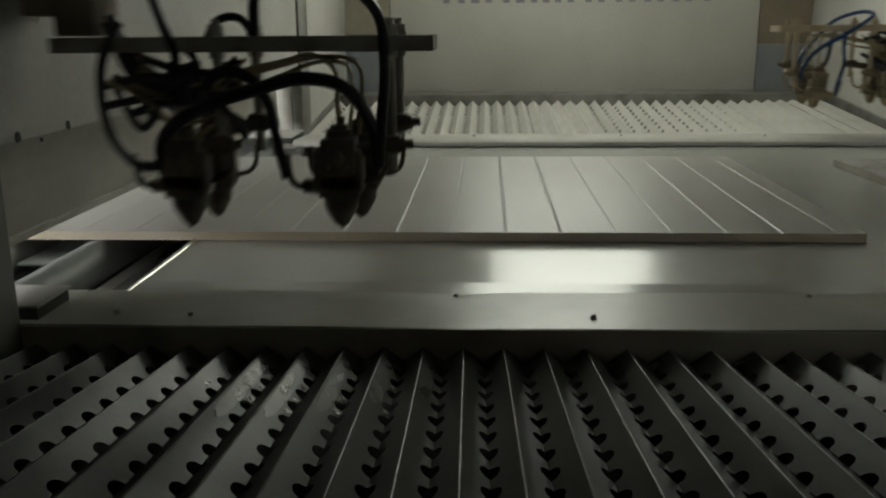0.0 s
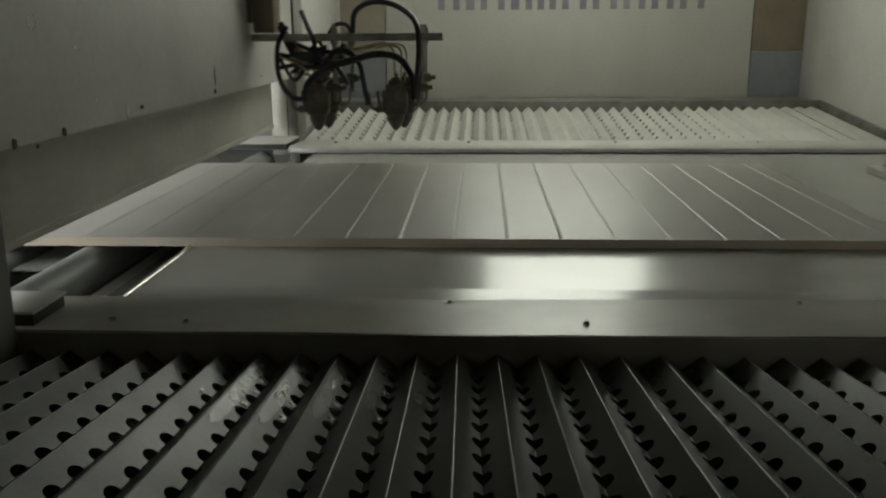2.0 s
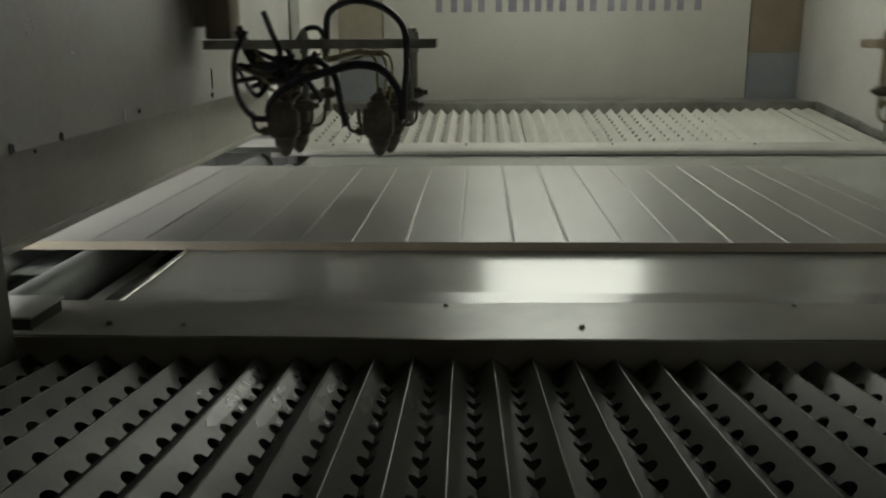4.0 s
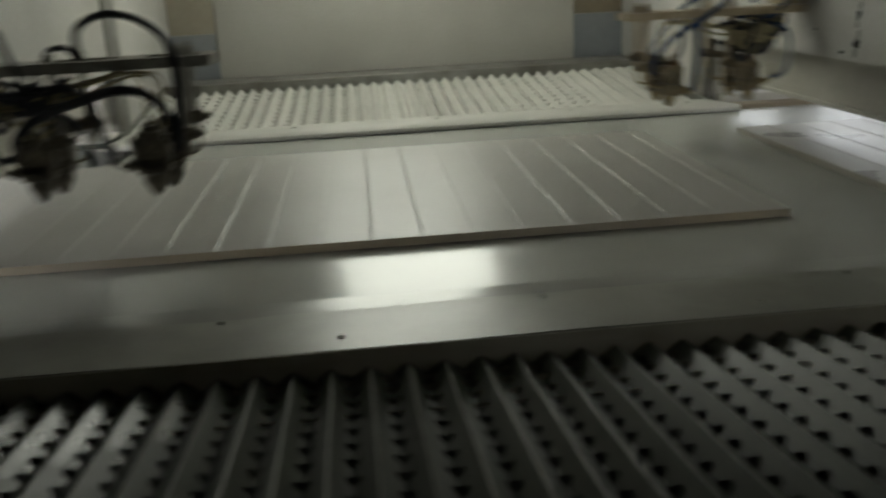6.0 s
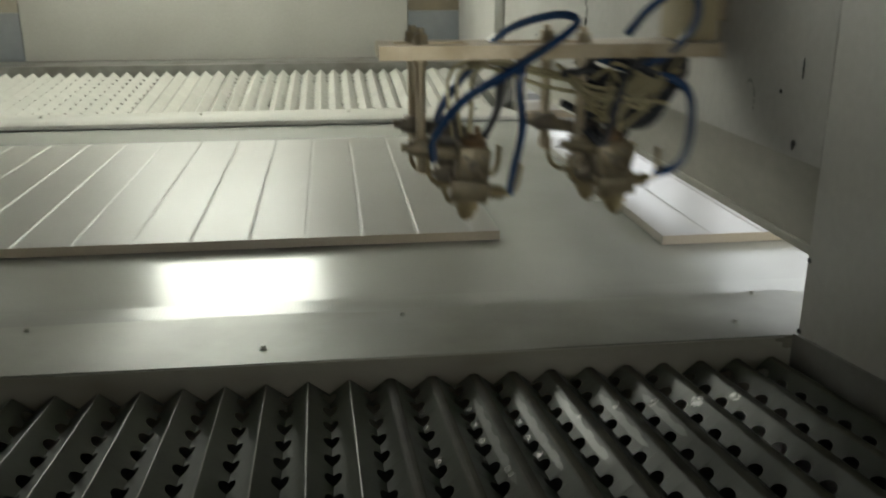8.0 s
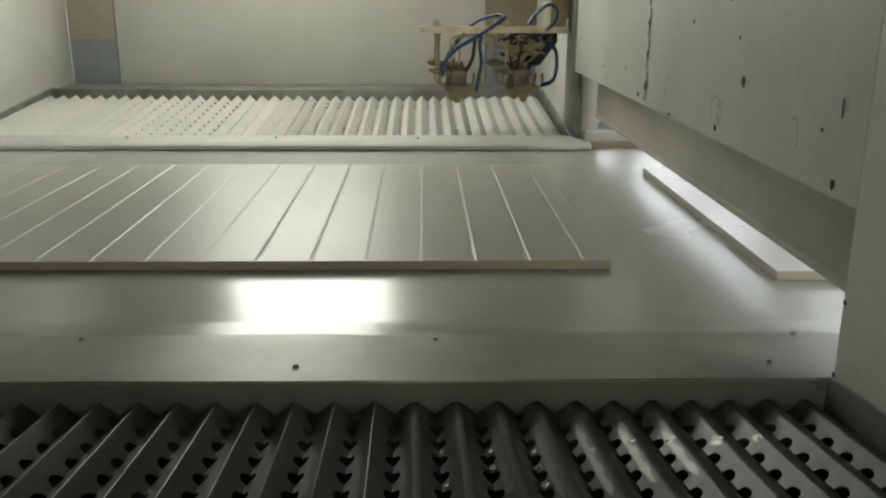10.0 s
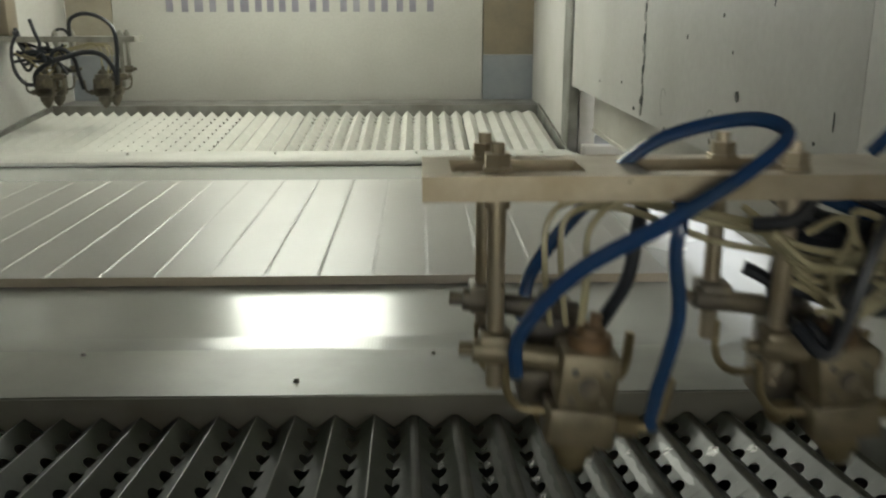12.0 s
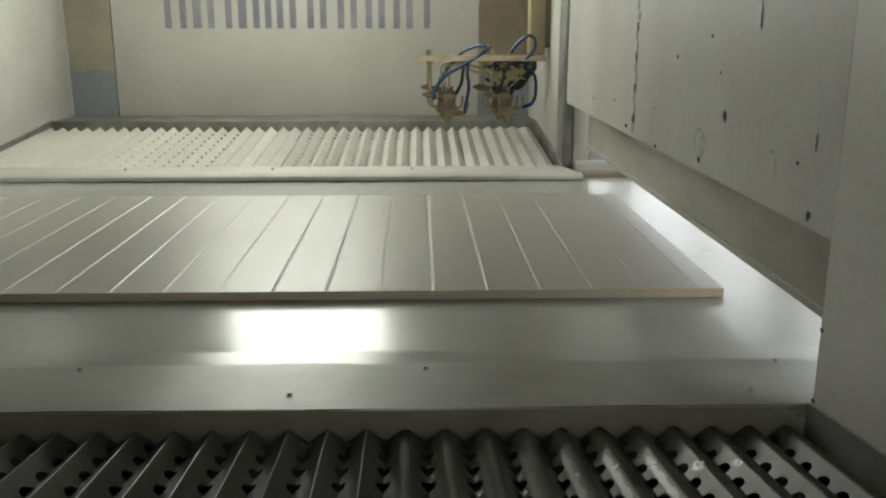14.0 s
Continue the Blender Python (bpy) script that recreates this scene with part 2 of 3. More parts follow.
# ---- booth shell ----
def side_wall(name, x0, x1, label, near0, near1):
    w = thing(name, (x0, 0, 0), label, "wall", kind="structure")
    b = BM()
    box(b, near0, near1, YN, JAMB_N - 0.001, 0.0, ZC, 0.003)
    # the left near sheet has its shade painted in
    part("near_sheet", b, M_WALL if x0 > 0 else M_JAMB_SHADED, w)
    part("far_sheet", box(BM(), x0, x1, JAMB_F + 0.15, YB, 0.0, ZC, 0.003), M_WALL, w)
    part("upper_sheet", box(BM(), x0 + 0.001, x1 - 0.001, JAMB_N, JAMB_F, SLOT_TOP, ZC), M_WALL, w)
    part("sill_sheet", box(BM(), x0 + 0.001, x1 - 0.001, JAMB_N, JAMB_F, 0.0, 0.84), M_WALL, w)
    part("corner_strip", box(BM(), x0 - 0.008 if x0 > 0 else x0 + 0.002, x1 - 0.002 if x0 > 0 else x1 + 0.008, JAMB_F + 0.002, JAMB_F + 0.148, 0.0, ZC, 0.004), M_FRAME, w, "grey steel corner strip")
    return w


wall_right = side_wall("wall_right", XR, XR + 0.03, "cream painted steel side wall with chipped paint", XR, XR + 0.03)
wall_left = side_wall("wall_left", XL - 0.03, XL, "cream painted steel side wall with rivets", XL - 0.03, -0.934)

wall_back = thing("wall_back", (0.09, YB, 0), "dusty cream steel back wall with a raised centre panel", "wall", kind="structure")
part("sheet", box(BM(), XL - 0.03, XR + 0.03, YB + 0.02, YB + 0.06, 0, ZC), M_BACK, wall_back)
part("centre_panel", box(BM(), -0.765, 0.925, YB, YB + 0.019, 0.9, 1.56, 0.003), M_BACK, wall_back)
for x0, x1, lining in ((XL, -0.77, M_KRAFT_PALE), (0.93, XR, M_KRAFT)):
    part("upper_lining", box(BM(), x0, x1, YB + 0.008, YB + 0.019, 1.192, 1.9), lining, wall_back, "brown kraft board lining")
    part("lower_lining", box(BM(), x0, x1, YB + 0.008, YB + 0.019, 0.9, 1.19), M_BLUEGREY, wall_back, "blue grey film lining")
part("bottom_rail", box(BM(), XL, XR, YB - 0.25, YB, 0.955, 0.985, 0.004), M_FRAME, wall_back, "grey steel rail")
# unseen wall; its opening at the right is added to let fill light in
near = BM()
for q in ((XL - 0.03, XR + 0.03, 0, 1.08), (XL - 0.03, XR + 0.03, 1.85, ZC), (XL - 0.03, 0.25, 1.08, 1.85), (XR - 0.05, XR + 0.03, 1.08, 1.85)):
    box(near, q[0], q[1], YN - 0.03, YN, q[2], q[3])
wall_near = solid("wall_near", near, M_WALL, "unseen cream painted steel near wall with an opening added for fill light", "wall", "structure")
ceiling = solid("ceiling", box(BM(), XL - 0.03, XR + 0.03, YN - 0.03, YB + 0.06, ZC, ZC + 0.03), M_WALL, "cream painted steel ceiling", "ceiling", "structure")
# unseen dark sheet added to keep ceiling bounce off the near filter
solid("ceiling_flag", box(BM(), XL + 0.002, XR - 0.002, YN + 0.002, 1.7, ZC - 0.03, ZC - 0.002), M_CEILING_FLAG, "unseen dark sheet added under the ceiling to cut bounce light", "ceiling", "structure")


def sign_letters():
    """The maker's name as plain upright strokes, not lettered."""
    s = thing("wall_sign", (0.09, YB, 1.38), "faded violet grey block lettering on the back wall", "sign")
    x0, x1, z0, z1 = -0.52, 0.70, 1.385, 1.525
    widths = [0.9, 0.35, 1.0, 0.35, 1.25, 1.0, 1.0, 0.9, 0.9, 1.0]
    gap = 0.26
    unit = (x1 - x0) / (sum(widths) + gap * 9)
    x = x0
    for w in widths:
        a, c = x, x + w * unit
        t = 0.03
        bars = [(a, c)] if w < 0.5 else [(a, a + t), (c - t, c)] if w < 1.2 else [(a, a + t), ((a + c - t) / 2, (a + c + t) / 2), (c - t, c)]
        for p, q in bars:
            part("stroke", box(BM(), p, q, YB - 0.002, YB + 0.001, z0, z1), M_SIGN, s)
        x = c + gap * unit


sign_letters()


def lamp_box(name, x0, x1, y0, y1, z0, z1, face, mat, label):
    """A lamp with a steel rim and a glowing diffuser; face is 'y' (looks along -y) or 'z' (looks down)."""
    lamp = thing(name, ((x0 + x1) / 2, (y0 + y1) / 2, z0), label, "lamp")
    t = 0.02
    b = BM()
    if face == "y":
        for q in ((x0, x1, z0, z0 + t), (x0, x1, z1 - t, z1), (x0, x0 + t, z0 + t, z1 - t), (x1 - t, x1, z0 + t, z1 - t)):
            box(b, q[0], q[1], y0, y1, q[2], q[3])
        part("rim", b, M_FRAME, lamp)
        part("diffuser", box(BM(), x0 + t, x1 - t, y0 + 0.008, y1 - 0.002, z0 + t, z1 - t), mat, lamp)
    else:
        for q in ((x0, x1, y0, y0 + t), (x0, x1, y1 - t, y1), (x0, x0 + t, y0 + t, y1 - t), (x1 - t, x1, y0 + t, y1 - t)):
            box(b, q[0], q[1], q[2], q[3], z0, z1)
        part("rim", b, M_FRAME, lamp)
        part("diffuser", box(BM(), x0 + t, x1 - t, y0 + t, y1 - t, z0 + 0.008, z1 - 0.002), mat, lamp)
    return lamp


lamp_box("wall_lamp", -0.41, 0.42, YB - 0.02, YB + 0.02, 1.57, 2.27, "y", M_LAMP, "glowing white lamp panel set in the back wall")
# unseen glowing panel added overhead as fill light
lamp_box("ceiling_fill", -0.4, 0.58, 1.75, 2.35, ZC - 0.03, ZC, "z", M_CEILING_FILL, "unseen glowing fill panel added under the ceiling")


# ---- slots: deflector plates and posts ----
def deflector(x0, x1, zb, y0, y1):
    d = thing("deflector_plate", ((x0 + x1) / 2, (y0 + y1) / 2, zb), "dusted beige steel deflector plate above the belt", "plate", "slot plates")
    part("sheet", box(BM(), x0, x1, y0, y1, zb, 1.3, 0.002), M_PLATE, d)
    part("fold", box(BM(), x0 - 0.004, x1 + 0.004, y0, y1, zb - 0.004, zb + 0.01, 0.002), M_PLATE, d)


deflector(1.243, 1.247, 0.982, JAMB_N - 0.05, JAMB_F - 0.02)
deflector(-1.062, -1.058, 0.965, JAMB_N - 0.05, JAMB_F - 0.02)


def slot_post(x0, x1, mat):
    p = thing("slot_post", ((x0 + x1) / 2, 1.92, 0.86), "beige steel post at the end of the slot", "post", "slot posts")
    part("face", box(BM(), x0, x1, JAMB_F + 0.004, JAMB_F + 0.06, 0.86, 1.3, 0.003), mat, p)


slot_post(XR + 0.031, XR + 0.09, M_PLATE)
slot_post(XL - 0.09, XL - 0.031, M_PLATE)

# ---- belt and covers ----
belt = thing("conveyor_belt", (0.3, 0.8, 0.9), "glossy wet pale grey conveyor belt", "conveyor")
prof = [(-0.86, 0.9)] + [(-0.86 - 0.022 * math.sin(math.pi * k / 10), 0.878 + 0.022 * math.cos(math.pi * k / 10)) for k in range(1, 11)] + [(2.1, 0.856), (2.1, 0.9)]
part("belt_sheet", extrude_profile(BM(), prof, "y", -0.06, 1.68), M_BELT, belt)
part("edge_mesh", box(BM(), -0.86, 2.1, -0.05, 0.078, 0.9003, 0.9011), M_MESH, belt, "fine woven mesh along the belt edge")
# shiny rod added to draw the bright reflection line on the belt's nose
part("nose_bar", rod(BM(), (-0.866, -0.055, 0.8975), (-0.866, 1.675, 0.8975), 0.006, 16), M_NOSE_GLINT, belt, "shiny bar added for the glint along the belt nose")


def bolt(parent, x, y, z, r=0.006):
    b = BM()
    rod(b, (x, y, z), (x, y, z + 0.0015), r * 1.5, 12)
    rod(b, (x, y, z + 0.0015), (x, y, z + 0.0015 + r), r, 6)
    part("bolt", b, M_BOLT, parent)


front_cover = thing("front_cover", (0.1, -0.08, 0.83), "dusted grey steel cover plate with bolts along the belt edge", "cover plate")
DENTS = ((-0.37, 0.0, 0.09, 0.035, -0.0034), (-0.45, -0.02, 0.12, 0.05, 0.002), (0.60, 0.0, 0.07, 0.03, -0.003), (0.50, -0.02, 0.1, 0.05, 0.0018),
         (1.12, -0.03, 0.08, 0.06, -0.0025), (0.14, 0.0, 0.05, 0.03, -0.0015), (-0.72, -0.1, 0.06, 0.05, -0.0012), (0.3, -0.12, 0.2, 0.05, 0.0012))


def cover_z(x, y):
    """The sheet's height: long shallow waves and dents where the bolts pull it down."""
    z = 0.908 + 0.0007 * math.sin(7.1 * x + 0.6) + 0.0004 * math.sin(17.3 * x + 9 * y)
    for cx, cy, wx, wy, d in DENTS:
        z += d * math.exp(-((x - cx) / wx) ** 2 - ((y - cy) / wy) ** 2)
    return z


b = BM()
nx, ny = 150, 10
grid = []
for i in range(nx + 1):
    x = -0.965 + 2.245 * i / nx
    rear = 0.003 + 0.010 * (x + 0.965) / 2.188 if x < 1.223 else 0.013 - 0.019 * (x - 1.223) / 0.057
    grid.append([b.verts.new((x, -0.152 + (rear + 0.152) * j / ny, cover_z(x, -0.152 + (rear + 0.152) * j / ny))) for j in range(ny + 1)])
for i in range(nx):
    for j in range(ny):
        b.faces.new((grid[i][j], grid[i + 1][j], grid[i + 1][j + 1], grid[i][j + 1]))
ext = bmesh.ops.extrude_face_region(b, geom=b.faces[:])
for v in ext["geom"]:
    if isinstance(v, bmesh.types.BMVert):
        v.co.z -= 0.004
part("top_plate", b, M_COVER, front_cover)
part("skirt", box(BM(), -0.965, 1.164, -0.1545, -0.1505, 0.8, 0.9065), M_SKIRT, front_cover, "worn brownish steel skirt")
for x, y in ((-0.826, -0.106), (-0.722, -0.107), (-0.175, -0.107), (0.464, -0.107), (1.105, -0.1)):
    bolt(front_cover, x, y, cover_z(x, y) - 0.0005, 0.0036)
for x, y in ((-0.363, -0.006), (0.143, -0.006), (0.651, -0.008), (1.18, 0.004)):
    bolt(front_cover, x, y, cover_z(x, y) - 0.0005, 0.003)

back_cover = thing("back_cover", (0.1, 1.72, 0.9), "dusted pale steel cover with a rolled lip behind the belt", "cover plate")
lip = [(1.63, 0.902), (1.624, 0.908), (1.626, 0.917), (1.636, 0.922), (1.662, 0.924), (1.662, 0.902)]
part("rolled_lip", extrude_profile(BM(), lip, "x", -0.955, 1.186), M_PAPER_LIGHT, back_cover, "pale rounded steel lip")
b = extrude_profile(BM(), [(1.663, 0.904), (1.663, 0.9225), (1.86, 0.9155), (1.86, 0.904)], "x", -0.955, 1.18)
for v in b.verts:
    if v.co.x > 1.1 and v.co.y > 1.7:
        v.co.x -= 0.03
part("cover_sheet", b, M_PAPER_LIGHT, back_cover, "pale dusted steel sheet")
for x in (-0.82, -0.36, 0.14, 0.62, 1.05):
    bolt(back_cover, x, 1.77, 0.919, 0.004)


def end_block(x0, x1, y0, y1, z1):
    e = thing("end_block", ((x0 + x1) / 2, (y0 + y1) / 2, 0.9), "white capped steel end block beside the belt", "end block", "end blocks")
    part("cap", box(BM(), x0, x1, y0, y1, z1 - 0.004, z1, 0.001), M_WALL, e, "white cap plate")
    # the near-black body paints in the block's shaded sides
    part("body", box(BM(), x0 + 0.004, x1 - 0.003, y0 + 0.004, y1 - 0.004, 0.909, z1 - 0.004, 0.001), M_SHADE, e)


end_block(-1.2, -0.965, 1.655, 1.86, 0.932)
end_block(-1.0, -0.917, -0.142, -0.043, 0.93)


def roller(x, z, r):
    t = thing("feed_roller", (x, 0.8, z), "galvanised steel feed roller", "roller", "feed rollers")
    part("tube", rod(BM(), (x, -0.02, z), (x, 1.69, z), r, 32), M_ROLLER, t)
    part("axle", rod(BM(), (x, -0.07, z), (x, 1.73, z), 0.01, 12), M_BOLT, t)


roller(-1.055, 0.862, 0.038)
roller(-1.245, 0.862, 0.038)
for x in (-1.45, -1.64, -1.83):
    roller(x, 0.862, 0.038)
rail = thing("feed_rail", (-1.5, -0.1, 0.8), "dark steel side rail of the feed table", "rail")
part("beam", box(BM(), -2.0, -1.0, -0.1, -0.065, 0.8, 0.9, 0.003), M_FRAME, rail)
part("bed", box(BM(), -2.0, -0.9, -0.06, 1.72, 0.74, 0.76), M_SHADE, rail, "bed under the rollers, coloured dark for the shade there")
slat = thing("bridge_slat", (-1.15, 0.5, 0.86), "thin steel slat between the feed rollers", "slat")
part("sheet", box(BM(), -1.19, -1.1, 0.3, 1.66, 0.862, 0.866, 0.001), M_ROLLER, slat)
outrail = thing("outfeed_rail", (1.6, 1.75, 0.85), "brownish steel side rail of the outfeed belt", "rail")
part("beam", box(BM(), XR + 0.035, 2.2, 1.69, 1.75, 0.84, 0.915, 0.004), M_KRAFT, outrail)
part("guide", box(BM(), XR + 0.035, 2.2, 1.8, 1.86, 0.87, 0.935, 0.004), M_PLATE, outrail)


# ---- pleated filters ----
SMEAR_GLINTS = [(7, -1, 0.085, 0.2, 0.1, 0.66), (8, -1, 0.12, 0.19, 0.12, 0.5), (8, -1, 0.16, 0.17, 0.2, 0.75), (6, -1, 0.13, 0.15, 0.45, 0.66), (9, -1, 0.1, 0.14, 0.3, 0.6),
          (37, 1, 0.115, 0.128, 0.15, 0.7), (38, 1, 0.115, 0.14, 0.12, 0.66), (39, 1, 0.11, 0.13, 0.15, 0.66), (36, 1, 0.125, 0.135, 0.15, 0.5), (35, 1, 0.15, 0.16, 0.2, 0.4)]
# pale patches painted as glints on the bridges between the holes
SMEAR_GLINTS += [(i, side, 0.037 + 0.045 * k, 0.05 + 0.045 * k, 0.7, 0.97) for i in (7, 8, 9, 10, 32, 33, 34) for k in (1, 2, 3, 4) for side in (-1, 1) if (i * 3 + k * 5 + side) % 4]


def pleat_mesh(length, pitch, height, mat, name, r, depth, first=0.02, step=0.045, broad=False):
    """One fold of card: two slanting faces with a sharp or a broad, flattened crest and a row of round holes cut across each valley."""
    b = BM()
    crest = ((0.0, 0.1), (0.15, 0.125), (0.24, 0.19)) if broad else ((0.0, 0.012), (0.035, 0.025), (0.07, 0.07))

    for side in (-1, 1):
        stations = [(0.0, 1.0)]
        y = first
        while y + r < length and depth:
            for k in range(9):
                a = math.pi * k / 8
                stations.append((y - r * math.cos(a), 1 - depth * math.sin(a) ** 0.8))
            y += step
        stations.append((length, 1.0))
        rows = []
        for y, u in stations:
            rows.append([b.verts.new((side * pitch / 2 * w, y, -height * z)) for w, z in (*crest, (u, u))])
        for p, q in zip(rows, rows[1:]):
            for k in range(3):
                f = b.faces.new((p[k], p[k + 1], q[k + 1], q[k]) if side > 0 else (p[k], q[k], q[k + 1], p[k + 1]))
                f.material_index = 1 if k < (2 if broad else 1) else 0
    bmesh.ops.remove_doubles(b, verts=b.verts[:], dist=0.00001)
    return mesh_of(name, b, mat, False)


def filter_bed(name, at, rows, pitch0, length, height, tilt, turn, mat, label, r, depth, first=0.02, step=0.045, clogged=(), broad_from=999, broad_mat=None):
    """Folds side by side; clogged gives the share of height left to a fold that overspray has filled."""
    f = thing(name, at, label, "filter")
    me = pleat_mesh(length, pitch0, height, mat, "pleat", r, depth, first, step)
    worn = pleat_mesh(length, pitch0, height, broad_mat, "pleat", r, depth, first, step, True) if broad_mat else me
    filled = dict(clogged)
    plain = {q: pleat_mesh(length, pitch0, height * q, mat, "pleat", r, 0.0) for q in sorted(set(filled.values()))}
    for i, (x, p) in enumerate(rows):
        ob = new("pleat", plain[filled[i]] if i in filled else worn if i >= broad_from else me)
        ob.parent = f
        ob.location = (x - at[0], 0, 0)
        ob.rotation_euler = (radians(tilt), 0, radians(turn))
        ob.scale = (p / pitch0, 1, 1)
    return f


# crests of the near filter along the skirt: its folds lie a little unevenly
CREST_AT = [(0, -0.968), (5, -0.709), (12, -0.348), (14, -0.2435), (19, 0.023), (22, 0.169), (28, 0.469), (31, 0.6228), (33, 0.7293), (40, 1.082), (41, 1.131)]
crests = []
for (i0, x0), (i1, x1) in zip(CREST_AT, CREST_AT[1:]):
    crests += [x0 + (x1 - x0) * k / (i1 - i0) for k in range(i1 - i0)]
crests.append(CREST_AT[-1][1])
near_rows = [(x, (crests[min(i + 1, 41)] - crests[max(i - 1, 0)]) / (2 if 0 < i < 41 else 1)) for i, x in enumerate(crests)]
NEAR_TILT, NEAR_TURN, NEAR_HEIGHT = 6.9, 181.0, 0.0187
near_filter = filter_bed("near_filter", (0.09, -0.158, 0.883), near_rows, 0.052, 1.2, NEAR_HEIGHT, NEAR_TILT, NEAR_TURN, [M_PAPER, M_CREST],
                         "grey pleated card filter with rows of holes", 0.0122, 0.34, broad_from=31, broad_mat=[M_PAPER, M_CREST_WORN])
for x0, x1 in ((XL + 0.001, XL + 0.006), (XR - 0.006, XR - 0.001)):
    fr = extrude_profile(BM(), [(-0.156, 0.80), (-0.156, 0.912), (-1.4, 1.06), (-1.4, 0.80)], "x", x0, x1)
    part("side_frame", fr, M_FRAME, near_filter, "dull steel side frame")
def paint_smear(i, side, y0, y1, u0, u1, seed, film=False):
    """A ragged pale blob for smeared paint and its glint, or a thin wet film, on one face of the fold with crest number
    i.
    """
    rnd = random.Random(seed)
    x, p = near_rows[i]
    b = BM()
    n, prev = 14, None
    for k in range(n + 1):
        t = k / n
        w = math.sin(math.pi * t) ** (0.25 if film else 0.5)
        mid, half = (u0 + u1) / 2 + rnd.uniform(-0.05, 0.05) * (0.3 if film else 1), (u1 - u0) / 2 * w * (rnd.uniform(0.85, 1.0) if film else rnd.uniform(0.5, 1.05))
        y = y0 + (y1 - y0) * t
        cur = []
        for u in (mid - half, mid + half + 0.004):
            u = max(u, 0.1)
            cur.append(b.verts.new((side * (p / 2 * u + 0.0005), y, -NEAR_HEIGHT * u + (0.00035 if film else 0.0007))))
        if prev:
            b.faces.new((prev[0], prev[1], cur[1], cur[0]) if side > 0 else (prev[0], cur[0], cur[1], prev[1]))
        prev = cur
    ob = part("paint_film" if film else "paint_smear", b, M_FILM if film else M_WET_GLINT, near_filter, "glossy wet paint film" if film else "grey wet paint smear with painted glint", True)
    ob.location = (x - 0.09, 0, 0)
    ob.rotation_euler = (radians(NEAR_TILT), 0, radians(NEAR_TURN))


for i, side, y0, y1, u0, u1 in SMEAR_GLINTS:
    paint_smear(i, side, y0, y1, u0, u1, i * 7 + int(y0 * 1000))
# glossy films set where the folds show the wall lamp's highlight
for i, side, y0, y1 in ((7, -1, 0.04, 0.27), (8, -1, 0.04, 0.27), (9, -1, 0.04, 0.25), (10, -1, 0.045, 0.22), (11, -1, 0.06, 0.2),
                        (33, 1, 0.07, 0.3), (34, 1, 0.06, 0.28), (35, 1, 0.06, 0.27), (36, 1, 0.08, 0.24), (37, 1, 0.09, 0.22)):
    paint_smear(i, side, y0, y1, 0.27 if i > 28 else 0.07, 0.65, i * 13, True)
back_rows = [(-0.964 + 0.0532 * i, 0.0532) for i in range(40)]
back_filter = filter_bed("back_filter", (0.09, 1.84, 0.9), back_rows, 0.054, 0.82, 0.028, 4.6, 0, [M_PAPER_LIGHT, M_PAPER_LIGHT],
                         "pale dusted pleated card filter with rows of holes", 0.0135, 0.31, 0.04, 0.072,
                         [(i, 0.85) for i in range(16, 21)] + [(34, 0.7), (35, 0.6), (36, 0.5), (37, 0.42), (38, 0.36), (39, 0.36)])
for x0, x1 in ((XL + 0.001, XL + 0.012), (XR - 0.012, XR - 0.001)):
    fr = extrude_profile(BM(), [(1.865, 0.80), (1.865, 0.915), (2.7, 0.992), (2.7, 0.80)], "x", x0, x1)
    part("side_frame", fr, M_FRAME, back_filter, "dull steel side frame")
part("end_frame", box(BM(), XL + 0.013, XR - 0.013, 2.672, 2.70, 0.9, 0.99, 0.003), M_FRAME, back_filter, "dull steel end frame")
# dark-coloured so that the filter holes look shaded
plenum = solid("plenum_floor", box(BM(), XL, XR, YN, YB, 0.70, 0.72), M_SHADE, "duct floor under the filters, coloured dark for the shade there", "floor", "structure")


# ---- boards ----
def board(length, y0, y1, top, label):
    """A grooved board whose leading end lies at x = 0 and whose underside lies at z = 0."""
    p = thing("grooved_board", (0, 0, 0.9012), label, "board", "boards on the belt")
    th = 0.0168
    pts = [(0.0, 0.0), (0.0, th)]
    for k in range(int(length / 0.1)):
        x = -0.05 - 0.1 * k
        pts += [(x + 0.0036, th), (x + 0.0018, th - 0.0009), (x, th - 0.0004), (x - 0.0018, th - 0.0009), (x - 0.0036, th)]
    pts += [(-length, th), (-length, 0.0)]
    b = extrude_profile(BM(), pts, "y", y0, y1)
    b.normal_update()
    for f in b.faces:
        c = f.calc_center_median()
        if abs(f.normal.x) > 0.9:
            f.material_index = 3
        elif abs(f.normal.z) < 0.3:
            f.material_index = 1
        elif f.normal.z > 0 and c.z < th - 0.0001:
            f.material_index = 2
    part("panel", b, [top, M_MDF, M_GROOVE, M_OVERSPRAY], p, local=True, smooth=False)
    return p


board_a = board(2.44, 0.345, 1.30, M_PAINT, "grey primed grooved board with raw tan edges on the belt")
board_b = board(2.44, 0.275, 1.25, M_WETPAINT, "wet primed board leaving on the belt")


# ---- spray gun carriages ----
def hexnut(bm, x, y, z, r, h):
    rod(bm, (x, y, z), (x, y, z + h), r, 6)


